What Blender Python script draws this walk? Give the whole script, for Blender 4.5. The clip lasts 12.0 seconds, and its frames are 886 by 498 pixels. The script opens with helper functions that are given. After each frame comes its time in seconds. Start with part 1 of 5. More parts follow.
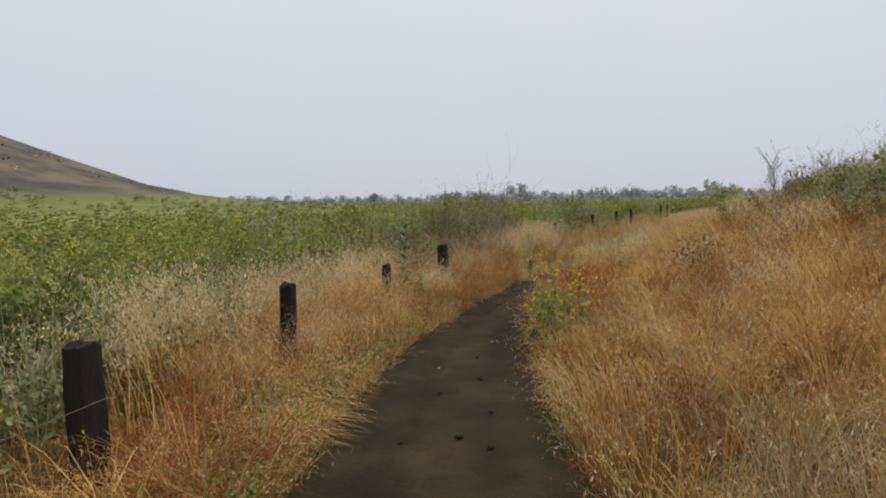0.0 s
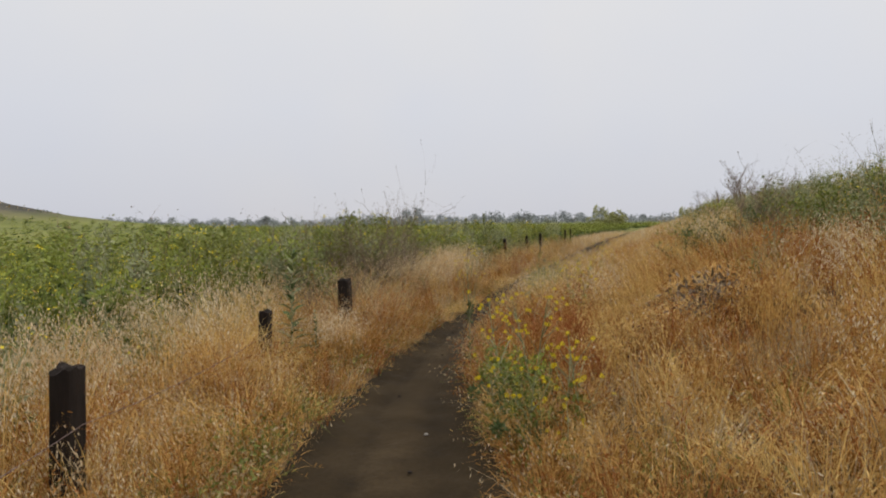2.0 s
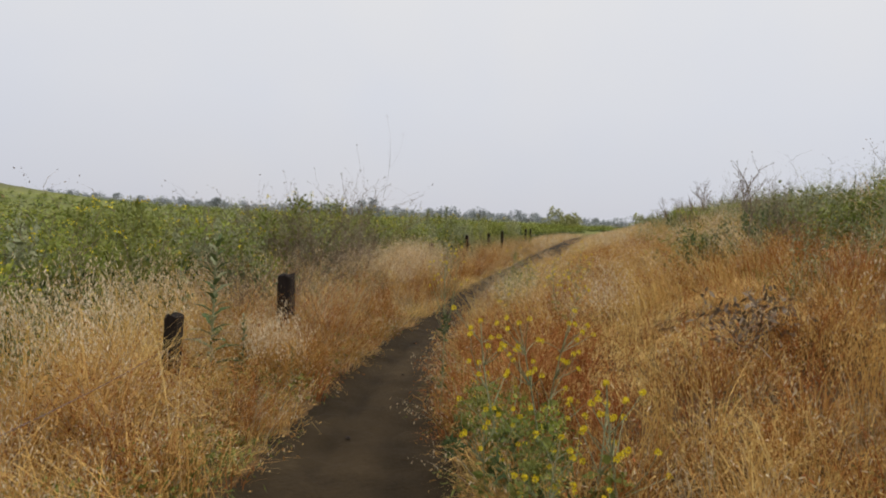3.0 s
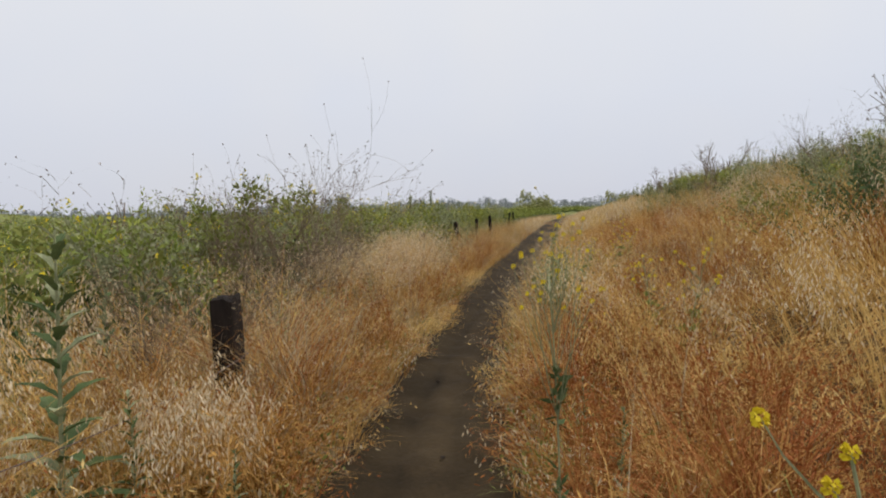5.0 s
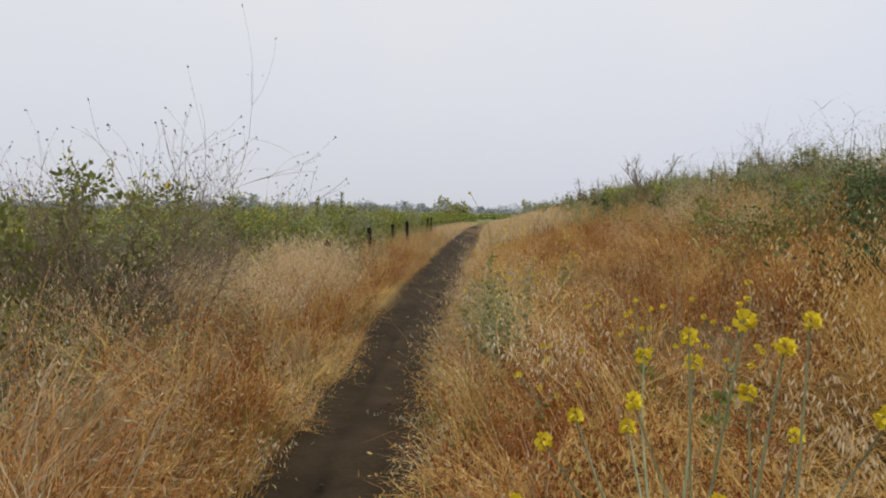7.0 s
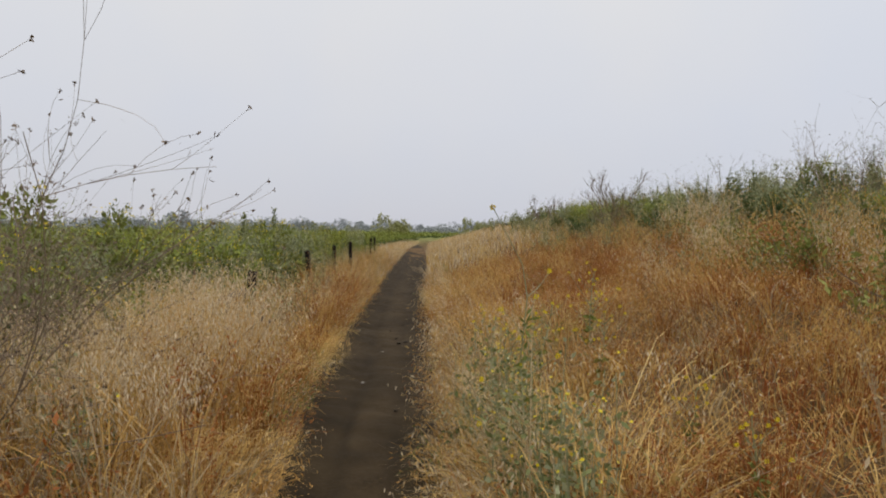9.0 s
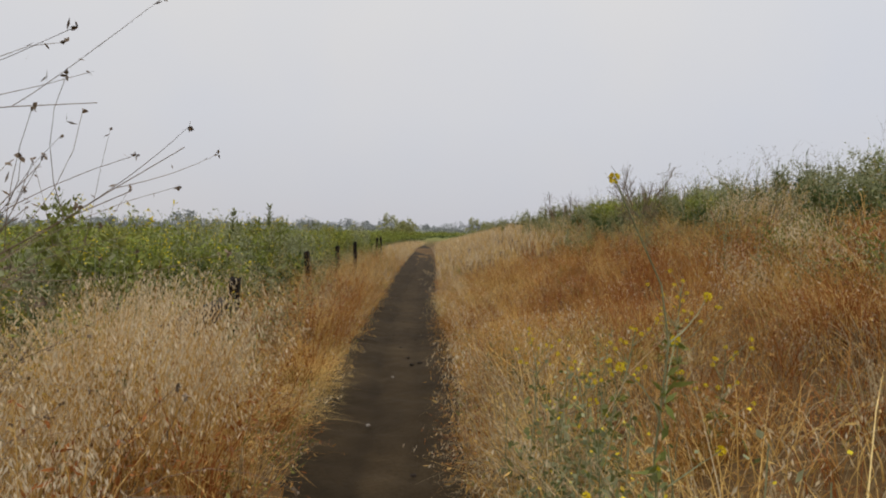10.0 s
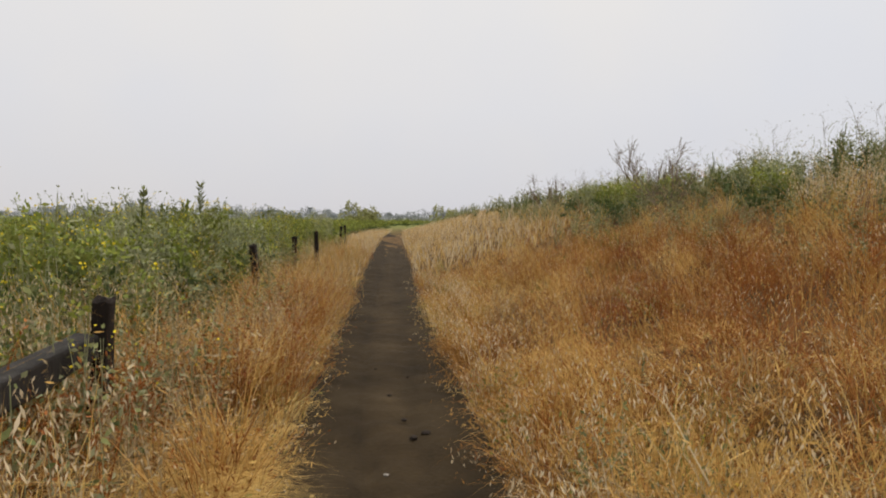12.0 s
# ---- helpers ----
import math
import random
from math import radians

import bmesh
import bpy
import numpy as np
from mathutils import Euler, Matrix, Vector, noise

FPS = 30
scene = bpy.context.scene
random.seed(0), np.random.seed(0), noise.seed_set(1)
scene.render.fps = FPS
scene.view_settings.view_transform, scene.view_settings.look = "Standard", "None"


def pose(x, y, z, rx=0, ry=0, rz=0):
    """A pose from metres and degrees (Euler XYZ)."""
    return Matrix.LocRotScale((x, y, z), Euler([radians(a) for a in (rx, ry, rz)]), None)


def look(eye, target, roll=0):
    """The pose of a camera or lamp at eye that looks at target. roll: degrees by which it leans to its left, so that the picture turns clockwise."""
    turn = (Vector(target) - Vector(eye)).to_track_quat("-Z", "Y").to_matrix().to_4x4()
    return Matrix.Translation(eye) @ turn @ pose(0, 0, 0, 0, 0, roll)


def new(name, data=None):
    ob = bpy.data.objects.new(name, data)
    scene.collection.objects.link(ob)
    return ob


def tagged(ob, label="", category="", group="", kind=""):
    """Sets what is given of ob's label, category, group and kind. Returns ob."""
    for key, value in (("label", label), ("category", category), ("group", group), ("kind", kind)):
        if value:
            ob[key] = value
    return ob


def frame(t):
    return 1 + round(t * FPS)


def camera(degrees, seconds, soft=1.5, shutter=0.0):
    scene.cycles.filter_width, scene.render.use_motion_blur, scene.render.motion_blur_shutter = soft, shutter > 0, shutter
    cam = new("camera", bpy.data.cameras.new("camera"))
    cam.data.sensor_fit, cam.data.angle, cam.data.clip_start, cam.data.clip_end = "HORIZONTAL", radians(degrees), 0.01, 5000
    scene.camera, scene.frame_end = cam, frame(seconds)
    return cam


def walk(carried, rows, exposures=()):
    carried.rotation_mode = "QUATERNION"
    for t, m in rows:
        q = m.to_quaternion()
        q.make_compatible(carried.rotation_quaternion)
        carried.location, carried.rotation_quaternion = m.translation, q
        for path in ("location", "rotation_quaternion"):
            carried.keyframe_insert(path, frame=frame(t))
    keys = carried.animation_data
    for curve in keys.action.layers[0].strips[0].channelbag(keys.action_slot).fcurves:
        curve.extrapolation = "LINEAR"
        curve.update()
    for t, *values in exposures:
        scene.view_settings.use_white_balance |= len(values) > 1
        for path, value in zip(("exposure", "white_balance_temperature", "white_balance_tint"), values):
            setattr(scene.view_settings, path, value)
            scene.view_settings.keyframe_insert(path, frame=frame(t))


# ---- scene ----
cam = camera(67.0, 12.0, soft=1.95)
PATH = [
    (0, (0.253, 1.903, 1.53), (0.261, 4.177, 1.365), -1.1),
    (0.5, (0.177, 2.522, 1.496), (0.367, 4.791, 1.394), -0.5),
    (1, (0.141, 3.107, 1.498), (0.309, 5.379, 1.428), -1.5),
    (1.5, (0.145, 3.763, 1.487), (0.35, 6.033, 1.45), 0.3),
    (2, (0.172, 4.427, 1.49), (0.536, 6.675, 1.4), -0.7),
    (2.5, (0.229, 5.083, 1.48), (0.52, 7.342, 1.359), 0.4),
    (3, (0.269, 5.872, 1.455), (0.789, 8.089, 1.346), 2.7),
    (5, (0.458, 8.572, 1.287), (1.073, 10.763, 1.151), -1.6),
    (5.5, (0.551, 9.099, 1.355), (1.39, 11.21, 1.149), -0.5),
    (6, (0.676, 9.623, 1.344), (1.385, 11.78, 1.138), -1.2),
    (6.5, (0.868, 9.911, 1.316), (1.667, 12.041, 1.165), -0.5),
    (8.5, (1.484, 11.837, 1.382), (2.495, 13.878, 1.286), 1.9),
    (9, (1.701, 12.538, 1.373), (2.775, 14.548, 1.311), 0.8),
    (9.5, (1.945, 13.216, 1.401), (2.86, 15.303, 1.354), -0.6),
    (10, (2.218, 13.862, 1.35), (3.275, 15.881, 1.288), 0.9),
    (10.5, (2.495, 14.487, 1.332), (3.542, 16.512, 1.253), 1.0),
    (11, (2.718, 15.244, 1.316), (3.802, 17.25, 1.293), 1.5),
    (11.5, (2.95, 15.889, 1.31), (4.131, 17.839, 1.237), -0.5),
    (12, (3.183, 16.473, 1.314), (4.351, 18.428, 1.212), 0.5),
]
walk(cam, [(t, look(eye, target, roll)) for t, eye, target, roll in PATH],
     [(0, -0.10, 6270, 10), (2, -0.06, 6530, 10), (5, 0.02, 6350, 10), (6, 0.06, 6350, 10), (6.5, 0.0, 6400, 10), (8.5, 0.0, 6420, 10), (9.4, -0.17, 6500, 10), (10.0, -0.18, 6600, 10),
      (10.5, -0.08, 6720, 10), (12, 0.02, 6820, 10)])

# ---- light: an overcast coastal sky ----
world = bpy.data.worlds.new("overcast_sky")
scene.world = world
world.use_nodes = True
wn, wl = world.node_tree.nodes, world.node_tree.links
wn.clear()
w_out = wn.new("ShaderNodeOutputWorld")
w_bg = wn.new("ShaderNodeBackground")
w_sky = wn.new("ShaderNodeTexSky")
w_sky.sky_type = "NISHITA"
w_sky.sun_disc = False
w_sky.sun_elevation = radians(55)
w_sky.sun_rotation = radians(60)
w_tc = wn.new("ShaderNodeTexCoord")
w_sep = wn.new("ShaderNodeSeparateXYZ")
w_ramp = wn.new("ShaderNodeValToRGB")
w_noise = wn.new("ShaderNodeTexNoise")
w_nramp = wn.new("ShaderNodeValToRGB")
w_mul = wn.new("ShaderNodeMix")
w_mix = wn.new("ShaderNodeMix")
w_gain = wn.new("ShaderNodeVectorMath")
for m in (w_mul, w_mix):
    m.data_type = "RGBA"
# cloud cover: paler and brighter towards the zenith
er = w_ramp.color_ramp
er.elements[0].position, er.elements[0].color = 0.0, (0.66, 0.66, 0.705, 1)
er.elements[1].position, er.elements[1].color = 1.0, (1.75, 1.74, 1.72, 1)
e = er.elements.new(0.16)
e.color = (0.75, 0.755, 0.79, 1)
e = er.elements.new(0.36)
e.color = (0.83, 0.83, 0.84, 1)
e = er.elements.new(0.6)
e.color = (1.25, 1.245, 1.235, 1)
w_noise.inputs["Scale"].default_value = 1.7
w_noise.inputs["Detail"].default_value = 4
w_nramp.color_ramp.elements[0].position, w_nramp.color_ramp.elements[0].color = 0.38, (0.925, 0.95, 1.0, 1)
w_nramp.color_ramp.elements[1].position, w_nramp.color_ramp.elements[1].color = 0.65, (1.0, 0.99, 0.975, 1)
w_gain.operation = "SCALE"
w_gain.inputs[3].default_value = 0.1
w_mul.blend_type = "MULTIPLY"
w_mul.inputs[0].default_value = 1.0
w_mix.inputs[0].default_value = 0.95
wl.new(w_tc.outputs["Generated"], w_sep.inputs[0])
wl.new(w_sep.outputs["Z"], w_ramp.inputs[0])
wl.new(w_tc.outputs["Generated"], w_noise.inputs["Vector"])
wl.new(w_noise.outputs[0], w_nramp.inputs[0])
wl.new(w_ramp.outputs[0], w_mul.inputs[6])
wl.new(w_nramp.outputs[0], w_mul.inputs[7])
wl.new(w_sky.outputs[0], w_gain.inputs[0])
wl.new(w_gain.outputs[0], w_mix.inputs[6])
wl.new(w_mul.outputs[2], w_mix.inputs[7])
wl.new(w_mix.outputs[2], w_bg.inputs["Color"])
w_bg.inputs["Strength"].default_value = 1.0
wl.new(w_bg.outputs[0], w_out.inputs[0])

sun = new("sun", bpy.data.lights.new("sun", "SUN"))
sun.data.energy, sun.data.angle, sun.data.color = 1.5, radians(20), (1.0, 0.97, 0.92)
sun.matrix_world = look((30, 12, 60), (0, 10, 0))


# ---- materials ----
def shader(name, rough=0.8):
    m = bpy.data.materials.new(name)
    m.use_nodes = True
    b = m.node_tree.nodes["Principled BSDF"]
    b.inputs["Roughness"].default_value = rough
    b.inputs["Specular IOR Level"].default_value = 0.12
    return m, m.node_tree.nodes, m.node_tree.links, b


def ramp_of(nodes, stops):
    r = nodes.new("ShaderNodeValToRGB")
    els = r.color_ramp.elements
    els[0].position, els[0].color = stops[0][0], (*stops[0][1], 1)
    els[1].position, els[1].color = stops[-1][0], (*stops[-1][1], 1)
    for p, c in stops[1:-1]:
        q = els.new(p)
        q.color = (*c, 1)
    return r


def noise_of(nodes, links, scale, detail=4, rough=0.55):
    tc = nodes.new("ShaderNodeTexCoord")
    n = nodes.new("ShaderNodeTexNoise")
    n.inputs["Scale"].default_value, n.inputs["Detail"].default_value = scale, detail
    n.inputs["Roughness"].default_value = rough
    links.new(tc.outputs["Object"], n.inputs["Vector"])
    return n


def mix_of(nodes, links, fac, a, b, kind="MIX"):
    m = nodes.new("ShaderNodeMix")
    m.data_type, m.blend_type = "RGBA", kind
    for socket, v in ((m.inputs[0], fac), (m.inputs[6], a), (m.inputs[7], b)):
        if isinstance(v, (int, float)):
            socket.default_value = v
        elif isinstance(v, tuple):
            socket.default_value = (*v, 1)
        else:
            links.new(v, socket)
    return m.outputs[2]


def plant_mat(name, stops, patch, patch_scale=0.5, patch_amount=0.6, thin=0.2, rough=0.75):
    """Leaf and straw: every blade its own shade, drifting to another tint in patches, some light through."""
    m, n, l, b = shader(name, rough)
    g = n.new("ShaderNodeNewGeometry")
    r = ramp_of(n, stops)
    # shade: half from the drift of one clump to the next, half blade by blade
    drift = noise_of(n, l, 2.1, 3, 0.6)
    span = n.new("ShaderNodeMapRange")
    span.inputs["From Min"].default_value, span.inputs["From Max"].default_value = 0.36, 0.64
    span.inputs["To Max"].default_value = 0.6
    l.new(drift.outputs[0], span.inputs["Value"])
    sh = n.new("ShaderNodeMath")
    sh.operation = "MULTIPLY_ADD"
    sh.inputs[1].default_value = 0.4
    l.new(g.outputs["Random Per Island"], sh.inputs[0])
    l.new(span.outputs[0], sh.inputs[2])
    l.new(sh.outputs[0], r.inputs[0])
    big = noise_of(n, l, patch_scale, 3)
    br = ramp_of(n, [(0.42, (0, 0, 0)), (0.62, (patch_amount,) * 3)])
    l.new(big.outputs[0], br.inputs[0])
    tint = mix_of(n, l, br.outputs[0], r.outputs[0], patch)
    fine = noise_of(n, l, 40, 2)
    fr = ramp_of(n, [(0.3, (0.78,) * 3), (0.7, (1.12,) * 3)])
    l.new(fine.outputs[0], fr.inputs[0])
    c = mix_of(n, l, 1.0, tint, fr.outputs[0], "MULTIPLY")
    l.new(c, b.inputs["Base Color"])
    t = n.new("ShaderNodeBsdfTranslucent")
    l.new(c, t.inputs["Color"])
    s = n.new("ShaderNodeMixShader")
    s.inputs[0].default_value = thin
    out = n["Material Output"]
    l.new(b.outputs[0], s.inputs[1])
    l.new(t.outputs[0], s.inputs[2])
    l.new(s.outputs[0], out.inputs[0])
    return m


def solid_mat(name, stops, scale, rough=0.85, bump=0.4, bump_scale=30, stretch=(1, 1, 1)):
    """Wood, soil and bark: noise at two scales with relief."""
    m, n, l, b = shader(name, rough)
    tc = n.new("ShaderNodeTexCoord")
    mp = n.new("ShaderNodeMapping")
    mp.inputs["Scale"].default_value = stretch
    l.new(tc.outputs["Object"], mp.inputs["Vector"])
    a = n.new("ShaderNodeTexNoise")
    a.inputs["Scale"].default_value, a.inputs["Detail"].default_value = scale, 6
    f = n.new("ShaderNodeTexNoise")
    f.inputs["Scale"].default_value, f.inputs["Detail"].default_value = bump_scale, 6
    f.inputs["Roughness"].default_value = 0.65
    for q in (a, f):
        l.new(mp.outputs[0], q.inputs["Vector"])
    r = ramp_of(n, stops)
    l.new(a.outputs[0], r.inputs[0])
    fr = ramp_of(n, [(0.3, (0.7,) * 3), (0.7, (1.2,) * 3)])
    l.new(f.outputs[0], fr.inputs[0])
    l.new(mix_of(n, l, 1.0, r.outputs[0], fr.outputs[0], "MULTIPLY"), b.inputs["Base Color"])
    bp = n.new("ShaderNodeBump")
    bp.inputs["Strength"].default_value, bp.inputs["Distance"].default_value = bump, 0.02
    l.new(f.outputs[0], bp.inputs["Height"])
    l.new(bp.outputs[0], b.inputs["Normal"])
    return m


M_THATCH = plant_mat("dry_grass_rust", [(0.0, (0.150, 0.058, 0.014)), (0.35, (0.310, 0.138, 0.034)), (0.7, (0.480, 0.258, 0.076)), (1.0, (0.640, 0.410, 0.150))],
                     (0.546, 0.320, 0.092), 0.55, 0.7)
M_STRAW = plant_mat("straw_pale", [(0.0, (0.400, 0.230, 0.060)), (0.5, (0.594, 0.390, 0.125)), (1.0, (0.730, 0.555, 0.240))], (0.558, 0.302, 0.084), 0.7, 0.5)
M_OAT = plant_mat("oat_husk", [(0.0, (0.50, 0.375, 0.215)), (0.5, (0.66, 0.54, 0.355)), (1.0, (0.80, 0.71, 0.53))], (0.62, 0.46, 0.27), 0.8, 0.4, 0.3)
M_RED = plant_mat("dry_weed_red_brown", [(0.0, (0.153, 0.045, 0.014)), (0.5, (0.279, 0.090, 0.025)), (1.0, (0.405, 0.156, 0.049))], (0.378, 0.164, 0.045), 0.8, 0.5)
M_GREY = plant_mat("dry_weed_grey", [(0.0, (0.258, 0.189, 0.104)), (0.5, (0.377, 0.292, 0.170)), (1.0, (0.515, 0.421, 0.266))], (0.423, 0.292, 0.133), 0.8, 0.4)
M_GREEN = plant_mat("weed_green", [(0.0, (0.085, 0.11, 0.026)), (0.5, (0.165, 0.195, 0.045)), (1.0, (0.29, 0.305, 0.08))], (0.27, 0.25, 0.07), 0.9, 0.6)
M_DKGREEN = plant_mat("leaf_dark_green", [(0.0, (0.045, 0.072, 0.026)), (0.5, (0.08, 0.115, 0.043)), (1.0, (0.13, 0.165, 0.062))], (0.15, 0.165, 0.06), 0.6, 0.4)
M_SAGE = plant_mat("leaf_sage", [(0.0, (0.18, 0.20, 0.105)), (0.5, (0.28, 0.30, 0.165)), (1.0, (0.42, 0.425, 0.26))], (0.34, 0.32, 0.17), 0.6, 0.5)
M_YELLOW = plant_mat("petal_yellow", [(0.0, (0.619, 0.426, 0.018)), (0.5, (0.705, 0.558, 0.027)), (1.0, (0.740, 0.623, 0.072))], (0.688, 0.541, 0.036), 2.0, 0.3)
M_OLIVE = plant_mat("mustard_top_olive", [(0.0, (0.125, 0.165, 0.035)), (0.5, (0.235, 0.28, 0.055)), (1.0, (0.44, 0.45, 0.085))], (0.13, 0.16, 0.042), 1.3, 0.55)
M_BANKGREEN = plant_mat("bank_leaf_dull_green", [(0.0, (0.09, 0.115, 0.040)), (0.5, (0.165, 0.185, 0.065)), (1.0, (0.27, 0.275, 0.105))], (0.23, 0.225, 0.095), 0.7, 0.5)
M_TWIG = plant_mat("dead_twig", [(0.0, (0.12, 0.088, 0.060)), (0.5, (0.185, 0.138, 0.095)), (1.0, (0.27, 0.205, 0.14))], (0.21, 0.148, 0.098), 3.0, 0.4, 0.0)
# far foliage: distance haze is mixed into this pale blue-grey base colour
M_TREE = plant_mat("leaf_hazed_grey", [(0.0, (0.25, 0.275, 0.285)), (0.5, (0.29, 0.31, 0.32)), (1.0, (0.33, 0.35, 0.355))], (0.30, 0.32, 0.325), 0.05, 0.5, 0.15)
M_BUSH = plant_mat("bush_leaf_olive", [(0.0, (0.20, 0.21, 0.09)), (0.5, (0.29, 0.29, 0.12)), (1.0, (0.38, 0.37, 0.16))], (0.30, 0.28, 0.12), 0.2, 0.5, 0.15)
M_BARK = solid_mat("bark", [(0.3, (0.10, 0.085, 0.07)), (0.7, (0.20, 0.17, 0.14))], 3)
M_TIMBER = solid_mat("creosoted_timber", [(0.25, (0.012, 0.009, 0.008)), (0.55, (0.026, 0.019, 0.015)), (0.8, (0.055, 0.042, 0.034))], 7, 0.8, 0.7, 45, (1, 1, 0.12))
M_RAIL = solid_mat("weathered_timber_rail", [(0.25, (0.014, 0.012, 0.011)), (0.55, (0.030, 0.026, 0.023)), (0.8, (0.085, 0.078, 0.07))], 7, 0.7, 0.6, 45, (1, 0.12, 1))


def trodden_mat():
    """The path's earth: paler and drier where feet and a wheel have packed it, darker in the rut and at the edges."""
    m = solid_mat("trodden_earth", [(0.25, (0.018, 0.0118, 0.0054)), (0.5, (0.031, 0.0204, 0.0094)), (0.78, (0.051, 0.035, 0.0175))], 1.6, 0.97, 0.6, 38)
    n, l = m.node_tree.nodes, m.node_tree.links
    b = n["Principled BSDF"]
    was = b.inputs["Base Color"].links[0].from_socket
    at = n.new("ShaderNodeAttribute")
    at.attribute_name = "across"
    wv = noise_of(n, l, 0.8, 3)
    sh = n.new("ShaderNodeMath")
    sh.operation = "MULTIPLY_ADD"
    sh.inputs[1].default_value = 0.22
    l.new(wv.outputs[0], sh.inputs[0])
    l.new(at.outputs["Fac"], sh.inputs[2])
    r = ramp_of(n, [(0.10, (0.85, 0.86, 0.84)), (0.30, (1.0, 1.0, 0.98)), (0.38, (0.72, 0.71, 0.70)), (0.44, (1.25, 1.25, 1.27)), (0.58, (1.38, 1.38, 1.40)), (0.66, (0.95, 0.95, 0.95)), (0.78, (1.15, 1.15, 1.16)), (0.95, (0.8, 0.81, 0.79))])
    l.new(sh.outputs[0], r.inputs[0])
    g = noise_of(n, l, 2.6, 5)
    gr = ramp_of(n, [(0.35, (0, 0, 0)), (0.65, (1, 1, 1))])
    l.new(g.outputs[0], gr.inputs[0])
    worn = mix_of(n, l, gr.outputs[0], (0.95, 0.95, 0.95), r.outputs[0])
    l.new(mix_of(n, l, 1.0, was, worn, "MULTIPLY"), b.inputs["Base Color"])
    return m


M_DIRT = trodden_mat()
M_CLOD = solid_mat("earth_clod", [(0.3, (0.02, 0.015, 0.012)), (0.7, (0.05, 0.038, 0.03))], 20, 0.9, 0.6, 60)
M_PEBBLE = solid_mat("pebble", [(0.3, (0.16, 0.14, 0.12)), (0.7, (0.34, 0.31, 0.27))], 20, 0.8, 0.3, 60)
M_WIRE = solid_mat("rusty_wire", [(0.3, (0.10, 0.06, 0.05)), (0.7, (0.2, 0.15, 0.14))], 40, 0.6, 0.2, 80)


def ground_mat():
    """Litter of dead grass near the path, rough green and tan far off, scrub on the hill."""
    m, n, l, b = shader("grassy_soil", 0.95)
    a = noise_of(n, l, 0.9, 6)
    ra = ramp_of(n, [(0.3, (0.050, 0.029, 0.013)), (0.5, (0.105, 0.060, 0.024)), (0.7, (0.19, 0.115, 0.046))])
    l.new(a.outputs[0], ra.inputs[0])
    f = noise_of(n, l, 28, 6, 0.7)
    rf = ramp_of(n, [(0.3, (0.55,) * 3), (0.7, (1.25,) * 3)])
    l.new(f.outputs[0], rf.inputs[0])
    near = mix_of(n, l, 1.0, ra.outputs[0], rf.outputs[0], "MULTIPLY")
    c = noise_of(n, l, 0.035, 8, 0.62)
    rc = ramp_of(n, [(0.32, (0.095, 0.105, 0.03)), (0.5, (0.145, 0.155, 0.042)), (0.66, (0.20, 0.195, 0.06))])
    l.new(c.outputs[0], rc.inputs[0])
    h = noise_of(n, l, 0.05, 10, 0.7)
    rh = ramp_of(n, [(0.40, (0.050, 0.047, 0.037)), (0.5, (0.082, 0.071, 0.052)), (0.60, (0.14, 0.112, 0.075))])
    l.new(h.outputs[0], rh.inputs[0])
    tc = n.new("ShaderNodeTexCoord")
    sep = n.new("ShaderNodeSeparateXYZ")
    l.new(tc.outputs["Object"], sep.inputs[0])
    rise = n.new("ShaderNodeMapRange")
    rise.inputs["From Min"].default_value, rise.inputs["From Max"].default_value = 2.4, 6.0
    l.new(sep.outputs["Z"], rise.inputs["Value"])
    far = n.new("ShaderNodeMapRange")
    far.inputs["From Min"].default_value, far.inputs["From Max"].default_value = -4.0, -9.0
    l.new(sep.outputs["X"], far.inputs["Value"])
    away = n.new("ShaderNodeMapRange")
    away.inputs["From Min"].default_value, away.inputs["From Max"].default_value = 60.0, 110.0
    l.new(sep.outputs["Y"], away.inputs["Value"])
    mx = n.new("ShaderNodeMath")
    mx.operation = "MAXIMUM"
    l.new(far.outputs[0], mx.inputs[0])
    l.new(away.outputs[0], mx.inputs[1])
    flat = mix_of(n, l, mx.outputs[0], near, rc.outputs[0])
    l.new(mix_of(n, l, rise.outputs[0], flat, rh.outputs[0]), b.inputs["Base Color"])
    bp = n.new("ShaderNodeBump")
    bp.inputs["Strength"].default_value, bp.inputs["Distance"].default_value = 0.6, 0.03
    l.new(f.outputs[0], bp.inputs["Height"])
    l.new(bp.outputs[0], b.inputs["Normal"])
    return m


M_GROUND = ground_mat()

# ---- the lie of the land ----
CY = np.array([-30, 0, 5.25, 7, 9.2, 11, 12.7, 15, 17, 19, 21, 23, 29, 59, 75, 95])
CX = np.array([0.2, 0.2, 0.22, 0.27, 0.59, 0.97, 1.50, 2.60, 3.5, 4.45, 5.4, 6.35, 9.3, 24.4, 33.0, 46.0])
HY = np.array([-30, 5, 7, 9, 11, 13, 15, 17, 19, 21, 23, 29, 60])
HW = np.array([0.82, 0.82, 0.75, 0.62, 0.46, 0.39, 0.41, 0.47, 0.58, 0.58, 0.58, 0.58, 0.58])
_fy = np.linspace(-30, 95, 1251)
_fx = np.convolve(np.pad(np.interp(_fy, CY, CX), 12, "edge"), np.ones(25) / 25, "valid")
_fx[:12], _fx[-12:] = np.interp(_fy[:12], CY, CX), np.interp(_fy[-12:], CY, CX)


def centre(y):
    y = np.asarray(y, float)
    return np.interp(y, _fy, _fx) + np.maximum(y - 95, 0) * 0.65


def halfwidth(y):
    return np.interp(y, HY, HW)


def beside(x, y):
    """Metres to the right of the path's middle line."""
    slope = np.gradient(_fx, _fy)
    return (x - centre(y)) / np.sqrt(1 + np.interp(y, _fy, slope) ** 2)


